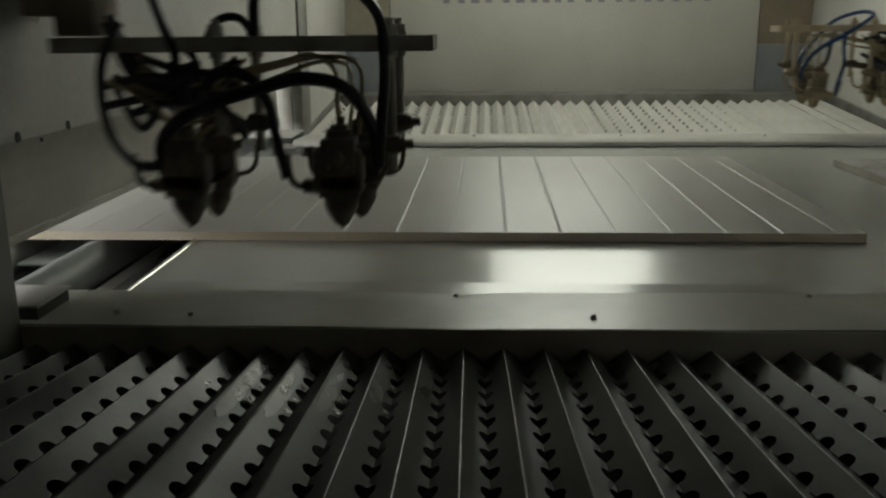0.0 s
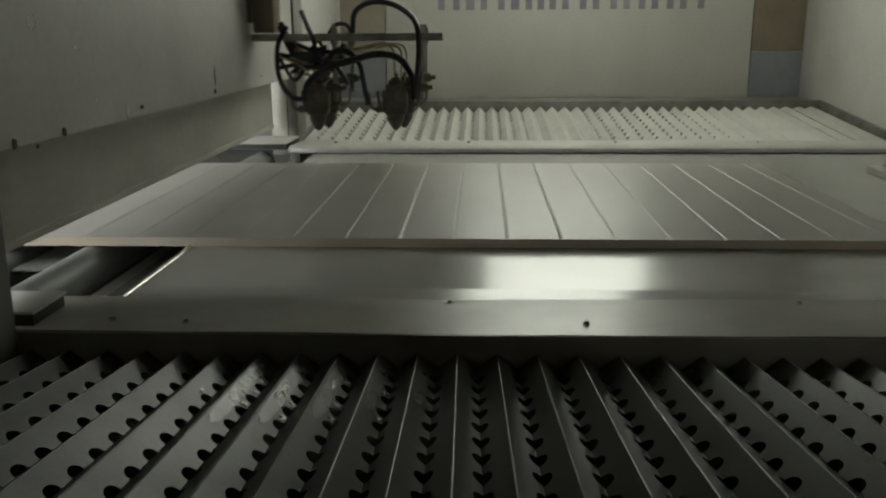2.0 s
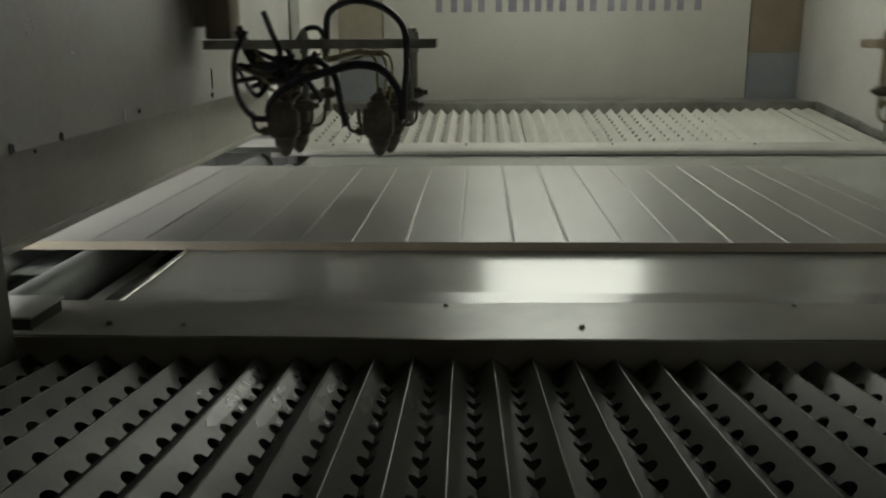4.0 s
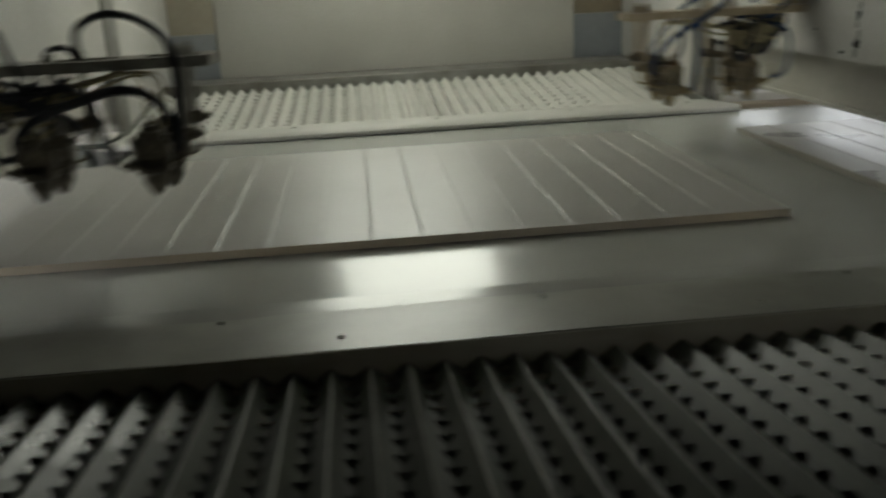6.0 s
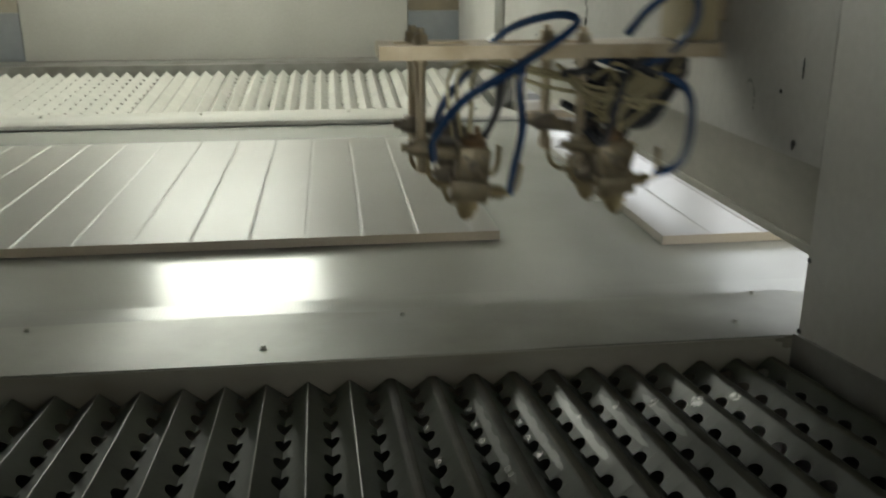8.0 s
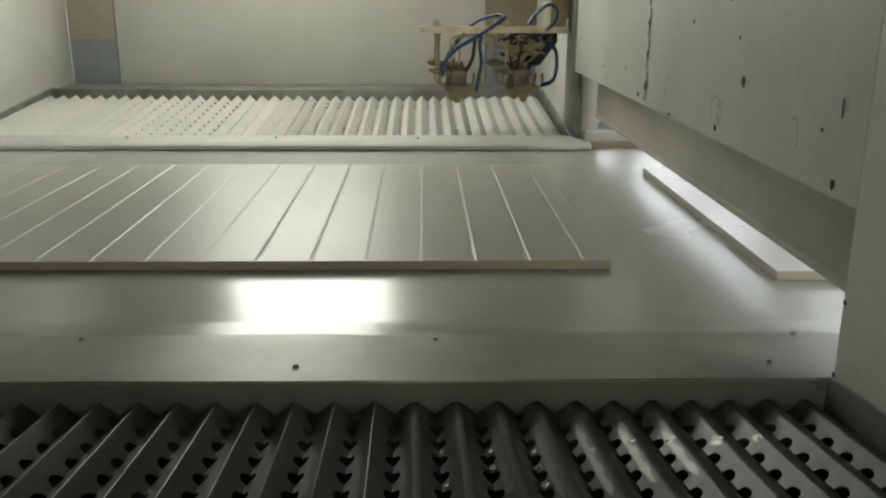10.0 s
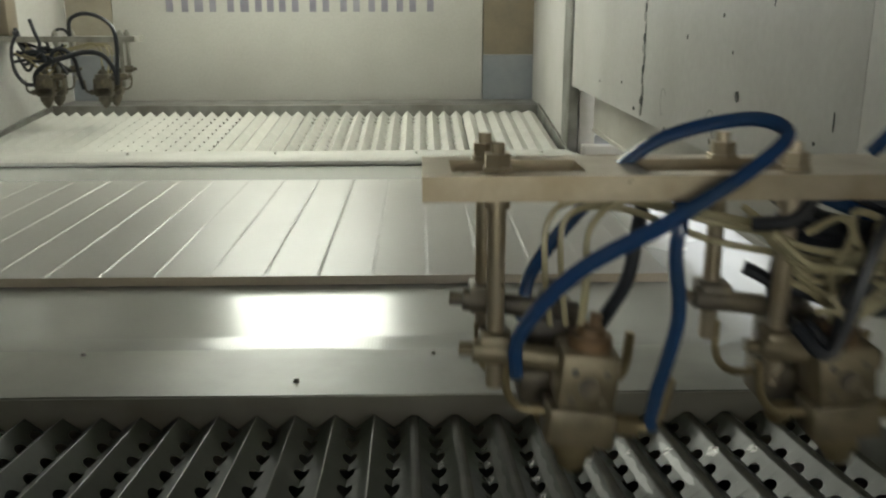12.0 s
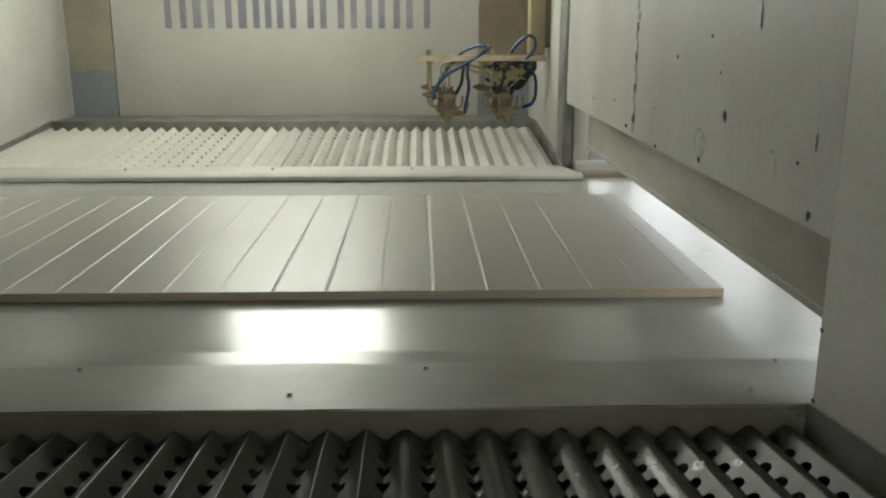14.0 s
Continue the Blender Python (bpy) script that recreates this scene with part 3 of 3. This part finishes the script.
def spray_gun(parent, s, x, y, block, fitting, cap, tilt=0.0, drop=0.0):
    """One gun below the bar; s mirrors it along x. Local to the carriage, whose bar end lies at x = 0, z = 0."""
    g = new("spray_gun")
    g.parent = parent
    g.empty_display_size = 0.03
    g.location = (s * x, y, -0.165 - drop)
    g.rotation_euler = (0, radians(tilt), 0)
    part("upper_block", box(BM(), -0.022, 0.022, -0.022, 0.022, -0.004, 0.04, 0.003), block, g, "", True)
    part("lower_block", box(BM(), -0.026, 0.026, -0.02, 0.02, -0.034, -0.005, 0.003), block, g, "", True)
    b = BM()
    caked = 1.45 if block is M_GRIME_SHADE else 1.0
    if caked > 1:
        rod(b, (0, 0, -0.034), (0, 0, -0.05), 0.016 * caked, 16, 0.0145 * caked)
        rod(b, (0, 0, -0.05), (0, 0, -0.07), 0.0142 * caked, 16, 0.006 * caked)
        rod(b, (0, 0, -0.07), (0, 0, -0.074), 0.006, 12, 0.003)
    else:
        rod(b, (0, 0, -0.034), (0, 0, -0.046), 0.016, 16)
        rod(b, (0, 0, -0.046), (0, 0, -0.058), 0.0135, 16, 0.01)
        rod(b, (0, 0, -0.058), (0, 0, -0.062), 0.006, 12, 0.004)
    if caked > 1:
        box(b, -0.033, 0.031, -0.02, 0.021, -0.03, 0.028, 0.008)
    part("nozzle", b, fitting, g, "grimy brass nozzle", True)
    b = BM()
    rod(b, (0, 0.0, 0.04), (0, 0.0, 0.05), 0.017, 14)
    rod(b, (0, 0.0, 0.05), (0, 0.0, 0.056), 0.012, 14, 0.01)
    rod(b, (0.002, 0.0, 0.056), (0.003, 0.0, 0.066), 0.005, 10)
    part("air_cap", b, cap, g, "dark grimy cap", True)
    b = BM()
    tube(b, [(s * 0.022, 0, -0.02), (s * 0.05, 0, -0.022), (s * 0.064, 0, -0.012), (s * 0.068, 0, 0.02)], 0.0042, 8, 5)
    rod(b, (s * 0.03, 0, -0.021), (s * 0.048, 0, -0.021), 0.009, 6)
    part("elbow", b, fitting, g, "grimy brass elbow fitting", True)
    b = BM()
    tube(b, [(-s * 0.022, 0, -0.015), (-s * 0.045, 0, -0.014), (-s * 0.058, 0, 0.0), (-s * 0.06, 0, 0.03)], 0.0032, 8, 5)
    part("side_elbow", b, fitting, g, "grimy brass elbow fitting", True)
    b = BM()
    for k in range(4):
        rod(b, ((-1) ** k * 0.012, -0.0235, 0.005 + 0.022 * (k // 2)), ((-1) ** k * 0.012, -0.019, 0.005 + 0.022 * (k // 2)), 0.003, 8)
    rod(b, (0, -0.025, 0.016), (0, -0.019, 0.016), 0.008, 14)
    part("screws", b, M_GUN, g, "dark cap screws", True)
    return g


def carriage(s, hose, label, messy):
    c = thing("spray_carriage", (0, 0, 1.285), label, "spray gun carriage", "spray carriages")
    steel = M_DULL if messy else M_STEEL
    out = 0.05 if messy else 0.03    # how far the column stands beyond the guns
    # slotted bar: two rails and cross pieces leave real slots
    y0, y1, t = -0.008, 0.095, 0.021
    b = BM()
    xs = [0.0, 0.024, 0.135, 0.185, 0.31, 0.49 + out]
    ys = [y0, y0 + 0.022, 0.036, 0.052, y1 - 0.022, y1]
    grid = [[b.verts.new((s * x, y, 0)) for y in ys] for x in xs]
    for i in range(5):
        for j in range(5):
            if i in (1, 3) and j in (1, 2, 3):
                continue
            b.faces.new((grid[i][j], grid[i + 1][j], grid[i + 1][j + 1], grid[i][j + 1]))
    ext = bmesh.ops.extrude_face_region(b, geom=b.faces[:])
    for v in ext["geom"]:
        if isinstance(v, bmesh.types.BMVert):
            v.co.z -= t
    part("slotted_bar", b, steel, c, "beige oversprayed slotted steel bar", True)
    part("column", box(BM(), *sorted((s * (0.425 + out), s * (0.485 + out))), 0.0, 0.09, 0.002, 1.0, 0.004), M_KRAFT if messy else M_COLUMN, c, "brown steel column" if messy else "cream steel column", True)
    part("column_cover", box(BM(), *sorted((s * (0.487 + out), s * (0.535 + out))), 0.01, 0.08, 0.03, 1.0, 0.004), M_KRAFT, c, "brown column cover", True)
    for pair in ((0.062, 0.056), (0.308, 0.268)):
        for x, y in zip(pair, (0.014, 0.074)):
            ln = 0.168 if y < 0.05 else 0.15
            r = BM()
            rod(r, (s * x, y, -ln), (s * x, y, -t), 0.0078, 14)
            rod(r, (s * x, y, -t - 0.008), (s * x, y, -t), 0.011, 14)
            part("hanger_rod", r, steel, c, "oversprayed steel hanger rod", True)
            r = BM()
            hexnut(r, s * x, y, 0.0005, 0.0135, 0.004)
            hexnut(r, s * x, y, 0.0045, 0.0115, 0.011)
            rod(r, (s * x, y, 0.0155), (s * x, y, 0.024), 0.006, 10)
            part("nut", r, steel, c, "steel nut and washer", True)
            zc = -0.134 if y < 0.05 else -0.112
            r = BM()
            rod(r, (s * (x - 0.02), y - 0.014, zc), (s * (x + 0.085), y - 0.014, zc - 0.012), 0.009, 12)
            box(r, s * x - 0.014, s * x + 0.014, y - 0.02, y + 0.012, zc - 0.011, zc + 0.011, 0.003)
            rod(r, (s * (x - 0.032), y - 0.014, zc + 0.001), (s * (x - 0.02), y - 0.014, zc), 0.0055, 6)
            part("clamp_arm", r, M_GRIME_SHADE if messy else M_BLOCK if y < 0.05 else M_GUN, c, "grimy clamp arm", True)
    fitting = M_GRIME_SHADE if messy else M_BRASS
    front = M_GRIME_SHADE if messy else M_BLOCK
    rear = M_GRIME_SHADE if messy else M_GUN
    cap = M_GRIME_SHADE if messy else M_RUST
    guns = [spray_gun(c, s, 0.136, 0.0, front, fitting, cap, 0 if messy else 6, 0 if messy else 0.007), spray_gun(c, s, 0.36, 0.0, front, fitting, cap, 0 if messy else -7, 0 if messy else 0.004),
            spray_gun(c, s, 0.118, 0.07, rear, fitting, rear), spray_gun(c, s, 0.342, 0.07, rear, fitting, rear)]

    def line(name, pts, r, mat, lab):
        part(name, tube(BM(), [(s * x, y, z) for x, y, z in pts], r, 9, 7), mat, c, lab, True)

    if not messy:
        line("hose", [(0.078, -0.014, -0.15), (0.08, -0.02, -0.115), (0.125, -0.024, -0.068), (0.2, -0.026, -0.03), (0.262, -0.02, 0.008), (0.294, 0.0, 0.033), (0.268, 0.03, 0.04), (0.2, 0.05, 0.018), (0.145, 0.06, -0.035), (0.1, 0.065, -0.09), (0.09, 0.06, -0.13)], 0.0064, hose, "dark blue air hose")
        line("hose", [(0.198, 0.0, -0.2), (0.203, 0.0, -0.168), (0.215, -0.005, -0.11), (0.208, -0.008, -0.06), (0.212, -0.004, -0.034), (0.216, 0.02, -0.024)], 0.0064, hose, "dark blue air hose")
        line("hose", [(0.33, 0.02, -0.02), (0.38, 0.01, -0.034), (0.43, 0.0, -0.02), (0.468, -0.01, 0.02), (0.474, -0.008, 0.06), (0.45, 0.0, 0.077), (0.412, 0.02, 0.05), (0.385, 0.04, 0.01)], 0.0064, hose, "dark blue air hose")
        line("hose", [(0.40, 0.03, -0.05), (0.45, 0.01, -0.05), (0.478, 0.0, -0.075), (0.482, 0.0, -0.13), (0.468, 0.0, -0.165), (0.43, 0.0, -0.178)], 0.0064, hose, "dark blue air hose")
        line("hose", [(0.30, 0.03, -0.05), (0.345, 0.03, -0.065), (0.40, 0.03, -0.06), (0.45, 0.04, -0.03), (0.47, 0.05, 0.02)], 0.009, M_HOSE_BLACK, "black hose bundle")
        # dark bundle behind the second pair of guns
        for k in range(5):
            o = 0.013 * k
            line("hose", [(0.31 + 0.4 * o, 0.05, -0.026 - o), (0.345, 0.035 + 0.3 * o, -0.045 - 1.1 * o), (0.40 + 0.3 * o, 0.03, -0.05 - 1.2 * o), (0.45, 0.045 - 0.3 * o, -0.032 - 0.9 * o), (0.485, 0.05, -0.012 - 0.6 * o)], 0.0085, M_HOSE_BLACK, "black hose bundle")
        line("hose", [(0.33, 0.055, -0.06), (0.318, 0.05, -0.1), (0.335, 0.045, -0.135), (0.375, 0.045, -0.14), (0.40, 0.05, -0.11), (0.395, 0.055, -0.07)], 0.0085, M_HOSE_BLACK, "black hose bundle")
        line("hose", [(0.165, 0.075, -0.14), (0.188, 0.07, -0.10), (0.195, 0.068, -0.055), (0.2, 0.06, -0.02)], 0.0068, M_HOSE_BLACK, "black hose bundle")
        line("hose", [(0.32, 0.05, -0.145), (0.325, 0.045, -0.10), (0.35, 0.04, -0.075), (0.40, 0.04, -0.08)], 0.007, M_HOSE_BLACK, "black hose bundle")
    else:
        line("hose", [(0.078, -0.014, -0.16), (0.072, -0.02, -0.10), (0.066, -0.022, -0.04), (0.075, -0.02, 0.03), (0.125, -0.01, 0.072), (0.19, 0.0, 0.085), (0.245, 0.01, 0.06), (0.258, 0.03, 0.0)], 0.0078, hose, "blue black air hose")
        line("hose", [(0.08, -0.012, -0.16), (0.085, -0.02, -0.11), (0.12, -0.026, -0.064), (0.18, -0.028, -0.052), (0.25, -0.028, -0.066), (0.33, -0.025, -0.088), (0.385, -0.02, -0.125), (0.39, -0.012, -0.17)], 0.0085, hose, "blue black air hose")
        line("hose", [(0.215, 0.0, -0.175), (0.225, -0.01, -0.12), (0.235, -0.012, -0.075), (0.27, -0.015, -0.045), (0.31, -0.015, -0.05), (0.33, -0.01, -0.09)], 0.0075, hose, "blue black air hose")
        line("hose", [(0.44, 0.0, 0.02), (0.466, -0.015, -0.04), (0.462, -0.02, -0.11), (0.43, -0.015, -0.155), (0.39, -0.005, -0.16)], 0.007, M_HOSE_BLACK, "black hose bundle")
        line("hose", [(0.40, 0.02, 0.062), (0.38, 0.0, 0.02), (0.36, -0.01, -0.03), (0.38, -0.01, -0.06), (0.43, 0.0, -0.045), (0.462, 0.01, 0.02)], 0.007, M_HOSE_BLACK, "black hose bundle")
        line("hose", [(0.258, 0.03, 0.0), (0.275, 0.02, 0.025), (0.305, 0.02, 0.022), (0.33, 0.03, -0.01)], 0.006, M_HOSE_BLACK, "black hose bundle")
        line("hose", [(0.46, 0.02, 0.03), (0.42, 0.01, -0.05), (0.36, 0.01, -0.075), (0.31, 0.01, -0.06), (0.28, 0.02, -0.03)], 0.008, M_HOSE_BLACK, "black hose bundle")
        line("hose", [(0.34, 0.0, -0.09), (0.31, -0.01, -0.075), (0.285, -0.01, -0.1), (0.27, 0.0, -0.125)], 0.006, M_HOSE_BLACK, "black hose bundle")
    for k in range(2):
        o = 0.008 * k
        line("tube", [(0.132 + 0.004 * k, 0.004 + o, -0.13), (0.136 + 0.003 * k, o, -0.085), (0.14 + 0.002 * k, 0.01 + o, -0.045), (0.17 + 0.008 * k, 0.02 + o, -0.026 + 0.001 * k), (0.23 + 0.006 * k, 0.03 + o, -0.035 - 0.004 * k), (0.31 + o, 0.03, -0.05 - o)], 0.0028, M_TUBE, "clouded pale plastic tube")
    for k in range(6):
        o = 0.006 * k
        line("tube", [(0.27 + o, 0.02, -0.03 - o), (0.31 + o, 0.0, -0.055 - 1.5 * o), (0.36, -0.006 + o, -0.06 - o), (0.40 + o, 0.0, -0.045 - 0.5 * o), (0.43, 0.02, -0.02 - o)], 0.0028, M_TUBE, "clouded pale plastic tube")
    for k in range(3):
        o = 0.01 * k
        line("tube", [(0.35 + o, 0.0, -0.128), (0.345 + o, -0.008, -0.10), (0.37 + 0.5 * o, -0.006, -0.075), (0.41, 0.0, -0.07 - o)], 0.003, M_TUBE, "clouded pale plastic tube")
    # loose tangle of tubes and hoses round the second pair of guns
    rnd = random.Random(5 if messy else 9)
    for k in range(16 if messy else 13):
        xa, xb = rnd.uniform(0.27, 0.34), rnd.uniform(0.39, 0.475)
        za, zb = rnd.uniform(-0.12, -0.03), rnd.uniform(-0.1, -0.005)
        ya = rnd.uniform(-0.03, 0.06)
        mid_x, mid_z = (xa + xb) / 2 + rnd.uniform(-0.04, 0.04), (za + zb) / 2 + rnd.uniform(-0.045, 0.03)
        dark = k % 3 == 0 or messy and k % 4 != 1
        line("hose" if dark else "tube", [(xa, ya, za), ((xa + mid_x) / 2, ya - 0.012, za + rnd.uniform(-0.02, 0.025)), (mid_x, ya - 0.006, mid_z), (xb, rnd.uniform(-0.01, 0.05), zb)],
             0.0055 if dark else 0.003, M_HOSE_BLACK if dark else M_TUBE, "black hose" if dark else "clouded pale plastic tube")
    for k in range(2):
        o = 0.014 * k
        line("tube", [(0.112 + o, 0.03, -0.125), (0.106 + o, 0.03, -0.08), (0.108 + o, 0.035, -0.045), (0.128 + o, 0.04, -0.03 - 0.3 * o), (0.18, 0.04, -0.03 - 0.5 * o), (0.25, 0.035, -0.045 - o), (0.31, 0.03, -0.055 - o)], 0.0028, M_TUBE, "clouded pale plastic tube")
    # what hangs below the bar is a little longer than drawn above
    k = 1.15
    for ob in c.children:
        if ob.type == "MESH" and ob.name.split(".")[0] in ("hanger_rod", "clamp_arm", "hose", "tube"):
            for v in ob.data.vertices:
                if v.co.z < -t:
                    v.co.z = -t + (v.co.z + t) * k
    for gun in guns:
        gun.location.z = -t + (gun.location.z + t) * k
        for ob in gun.children:
            ob.data.transform(Matrix.Diagonal((1.12, 1.12, k, 1)))
    return c


carriage_right = carriage(1, M_HOSE_BLUE, "right spray carriage with blue hoses and paint-caked guns", False)
carriage_left = carriage(-1, M_HOSE_BLACK, "left spray carriage with tangled dark hoses and grimy, shade-coloured guns", True)
carriage_right["label"] = "beige spray carriage with blue hoses and paint-caked guns"
carriage_left["label"] = "dark spray carriage with tangled black hoses and grimy, shade-coloured guns"


# ---- marks on the side walls ----
def chip(parent, x, side, y, z, w, h, seed, mat=None):
    """A ragged flake mark lying on the wall."""
    rnd = random.Random(seed)
    b = BM()
    k = 9
    pts = []
    for i in range(k):
        a = 2 * math.pi * i / k
        q = rnd.uniform(0.55, 1.1)
        pts.append((y + w / 2 * q * math.cos(a), z + h / 2 * q * math.sin(a)))
    lo = [b.verts.new((x, *p)) for p in pts]
    hi = [b.verts.new((x + side * 0.0012, *p)) for p in pts]
    for i in range(k):
        b.faces.new((lo[i], lo[(i + 1) % k], hi[(i + 1) % k], hi[i]))
    b.faces.new(lo); b.faces.new(hi[::-1])
    part("paint_chip", b, mat or M_CHIP, parent, "black paint chip")


for i, (y, z, w, h) in enumerate(((0.266, 1.25, 0.014, 0.022), (0.386, 1.157, 0.014, 0.012), (-0.04, 1.216, 0.006, 0.008), (-0.087, 1.152, 0.012, 0.016),
                                  (0.358, 1.382, 0.01, 0.008), (1.117, 1.207, 0.012, 0.008), (-0.091, 1.252, 0.003, 0.03), (0.136, 1.415, 0.006, 0.05),
                                  (0.688, 1.142, 0.016, 0.008), (0.562, 1.339, 0.008, 0.01), (-0.162, 1.016, 0.008, 0.009), (-0.16, 0.916, 0.010, 0.008),
                                  (0.97, 1.155, 0.03, 0.01), (0.3, 1.32, 0.006, 0.007), (1.4, 1.19, 0.012, 0.007))):
    chip(wall_right, XR, -1, y, z, w, h, i)
for i in range(14):
    z = 1.47 - 0.024 * i
    chip(wall_right, XR, -1, 0.902 + 0.006 * math.sin(i * 2.1), z, 0.016 + 0.012 * ((i * 7) % 5) / 4, 0.03, 40 + i, M_CHIP if (i * 5) % 3 == 0 else M_SMEAR)
for i, (y, z, w, h) in enumerate(((0.132, 1.14, 0.016, 0.016), (0.043, 1.129, 0.010, 0.008), (-0.02, 1.14, 0.016, 0.018), (0.461, 1.152, 0.016, 0.012),
                                  (0.943, 1.15, 0.022, 0.018), (0.949, 1.19, 0.008, 0.05), (1.417, 1.163, 0.012, 0.006))):
    chip(wall_left, XL, 1, y, z, w, h, 80 + i)


chip(wall_left, XL, 1, 0.2, 1.27, 0.02, 0.006, 91, M_PALE)
chip(wall_left, XL, 1, 0.39, 1.15, 0.009, 0.03, 92, M_PALE)
chip(wall_left, XL, 1, 0.26, 1.18, 0.008, 0.006, 93, M_PALE)
for i in range(9):
    a = 2 * math.pi * i / 9
    chip(wall_left, XL, 1, 0.07 + 0.014 * math.cos(a), 1.31 + 0.012 * math.sin(a), 0.006, 0.004, 100 + i, M_PALE)
for i in range(12):
    chip(wall_right, XR, -1, 0.15 - 0.022 * i, 1.44 + 0.0005 * i * i, 0.024, 0.003, 120 + i, M_PALE)


def ring_mark(parent, x, y, z, w, h, a0, a1, seed):
    """A rubbed scrawl: a thin uneven ribbon along part of a ring, lying on the wall."""
    rnd = random.Random(seed)
    b = BM()
    prev, n = None, 28
    for i in range(n + 1):
        a = radians(a0 + (a1 - a0) * i / n)
        t = 0.0013 + 0.0016 * rnd.random()
        cur = [b.verts.new((x - 0.0008, y + (w / 2 + q) * math.cos(a), z + (h / 2 + q) * math.sin(a))) for q in (-t, t)]
        if prev and rnd.random() > 0.12:
            b.faces.new((prev[0], prev[1], cur[1], cur[0]))
        prev = cur
    part("scrawl", b, M_SMEAR, parent, "grey rubbed scrawl")


ring_mark(wall_right, XR, 0.712, 1.197, 0.045, 0.055, -100, 150, 3)
ring_mark(wall_right, XR, 0.728, 1.19, 0.01, 0.05, 60, 300, 7)
ring_mark(wall_right, XR, 0.392, 1.188, 0.05, 0.05, -60, 230, 4)
ring_mark(wall_right, XR, 0.368, 1.186, 0.025, 0.04, 100, 420, 5)
ring_mark(wall_right, XR, 0.05, 1.19, 0.035, 0.06, 60, 200, 6)

# ---- hall outside the slots ----
solid("floor", box(BM(), -9, 9, -9, 9, -0.05, 0), M_FLOOR, "grey concrete hall floor", "floor", "structure")
for nm, q in (("wall_east", (5.0, 5.2, -9, 9)), ("wall_west", (-5.2, -5.0, -9, 9)), ("wall_north", (-5.0, 5.0, 8.8, 9.0)), ("wall_south", (-5.0, 5.0, -9.0, -8.8))):
    solid(nm, box(BM(), *q, 0, 4.5), M_HALL, "plain pale hall wall", "wall", "structure")
solid("hall_roof", box(BM(), -5.2, 5.2, -9, 9, 4.5, 4.6), M_HALL, "plain pale hall roof", "roof", "structure")


def unseen_window(i, axis, c, half_width, plane, inward, z0, z1, mat):
    """An unseen glowing framed pane flush on a hall wall; axis says along which way it runs."""
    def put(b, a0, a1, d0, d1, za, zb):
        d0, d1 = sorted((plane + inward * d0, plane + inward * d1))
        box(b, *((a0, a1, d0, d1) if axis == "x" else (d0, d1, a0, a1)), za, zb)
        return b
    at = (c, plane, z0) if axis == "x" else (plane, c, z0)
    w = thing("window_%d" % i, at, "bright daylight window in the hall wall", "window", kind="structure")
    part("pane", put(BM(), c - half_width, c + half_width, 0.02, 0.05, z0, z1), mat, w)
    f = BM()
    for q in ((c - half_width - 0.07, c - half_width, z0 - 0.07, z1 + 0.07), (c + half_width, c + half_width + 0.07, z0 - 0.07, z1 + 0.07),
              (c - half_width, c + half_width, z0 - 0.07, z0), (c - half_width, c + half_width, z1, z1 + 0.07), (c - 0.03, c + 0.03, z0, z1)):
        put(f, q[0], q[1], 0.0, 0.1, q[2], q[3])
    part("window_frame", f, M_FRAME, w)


unseen_window(1, "x", 1.9, 0.85, 8.8, -1, 1.3, 4.2, M_DAY)
unseen_window(2, "x", 3.9, 0.85, 8.8, -1, 1.3, 4.2, M_DAY)
unseen_window(3, "y", 6.6, 1.5, 5.0, -1, 1.3, 4.2, M_DAY)
# panes 4 to 7 are unseen sources added to fill the booth
unseen_window(4, "y", -1.0, 1.8, 5.0, -1, 0.98, 2.6, M_EAST_FILL)
unseen_window(5, "y", -1.0, 1.8, -5.0, 1, 0.98, 2.6, M_WEST_FILL)
unseen_window(6, "x", -1.9, 1.7, -8.8, 1, 1.0, 3.2, M_SOUTH_FILL)
unseen_window(7, "x", 1.9, 1.7, -8.8, 1, 1.0, 3.2, M_SOUTH_FILL)


# ---- moving things ----
def motions():
    period, far_turn, near_turn, far, near = 3.607, 0.38, 0.42, 2.31, -0.57
    h = period / 2
    speed = (far - near) / (h - far_turn / 2 - near_turn / 2)
    steps = [0.1 * i for i in range(141)]

    def stroke(t, t_far):
        """The carriage runs at an even speed and slows down round each turn."""
        d = abs((t - t_far + h) % period - h)
        if d < far_turn:
            return far - speed * d * d / (2 * far_turn)
        if d < h - near_turn:
            return far - speed * (d - far_turn / 2)
        return near + speed * (h - d) ** 2 / (2 * near_turn)

    def run(t_far, x0, dx, z0, dz):
        return [(t, pose(x0 + dx * stroke(t, t_far), stroke(t, t_far), z0 + dz * stroke(t, t_far))) for t in steps]

    walk(carriage_right, run(10.357, 0.634, -0.0024, 1.266, 0.0075))
    walk(carriage_left, run(12.13, -0.3926, -0.0268, 1.2755, 0.009))
    lead = [(0, 0.368), (1.5, 0.453), (5, 0.663), (7, 0.797), (7.5, 0.83), (8, 0.859), (10.5, 1.008), (11, 1.035), (13.5, 1.188), (14, 1.218)]
    walk(board_a, [(t, pose(x, 0, 0.9012)) for t, x in lead])
    walk(board_b, [(t, pose(x + 0.283 + 2.44, 0, 0.9012)) for t, x in lead])


motions()
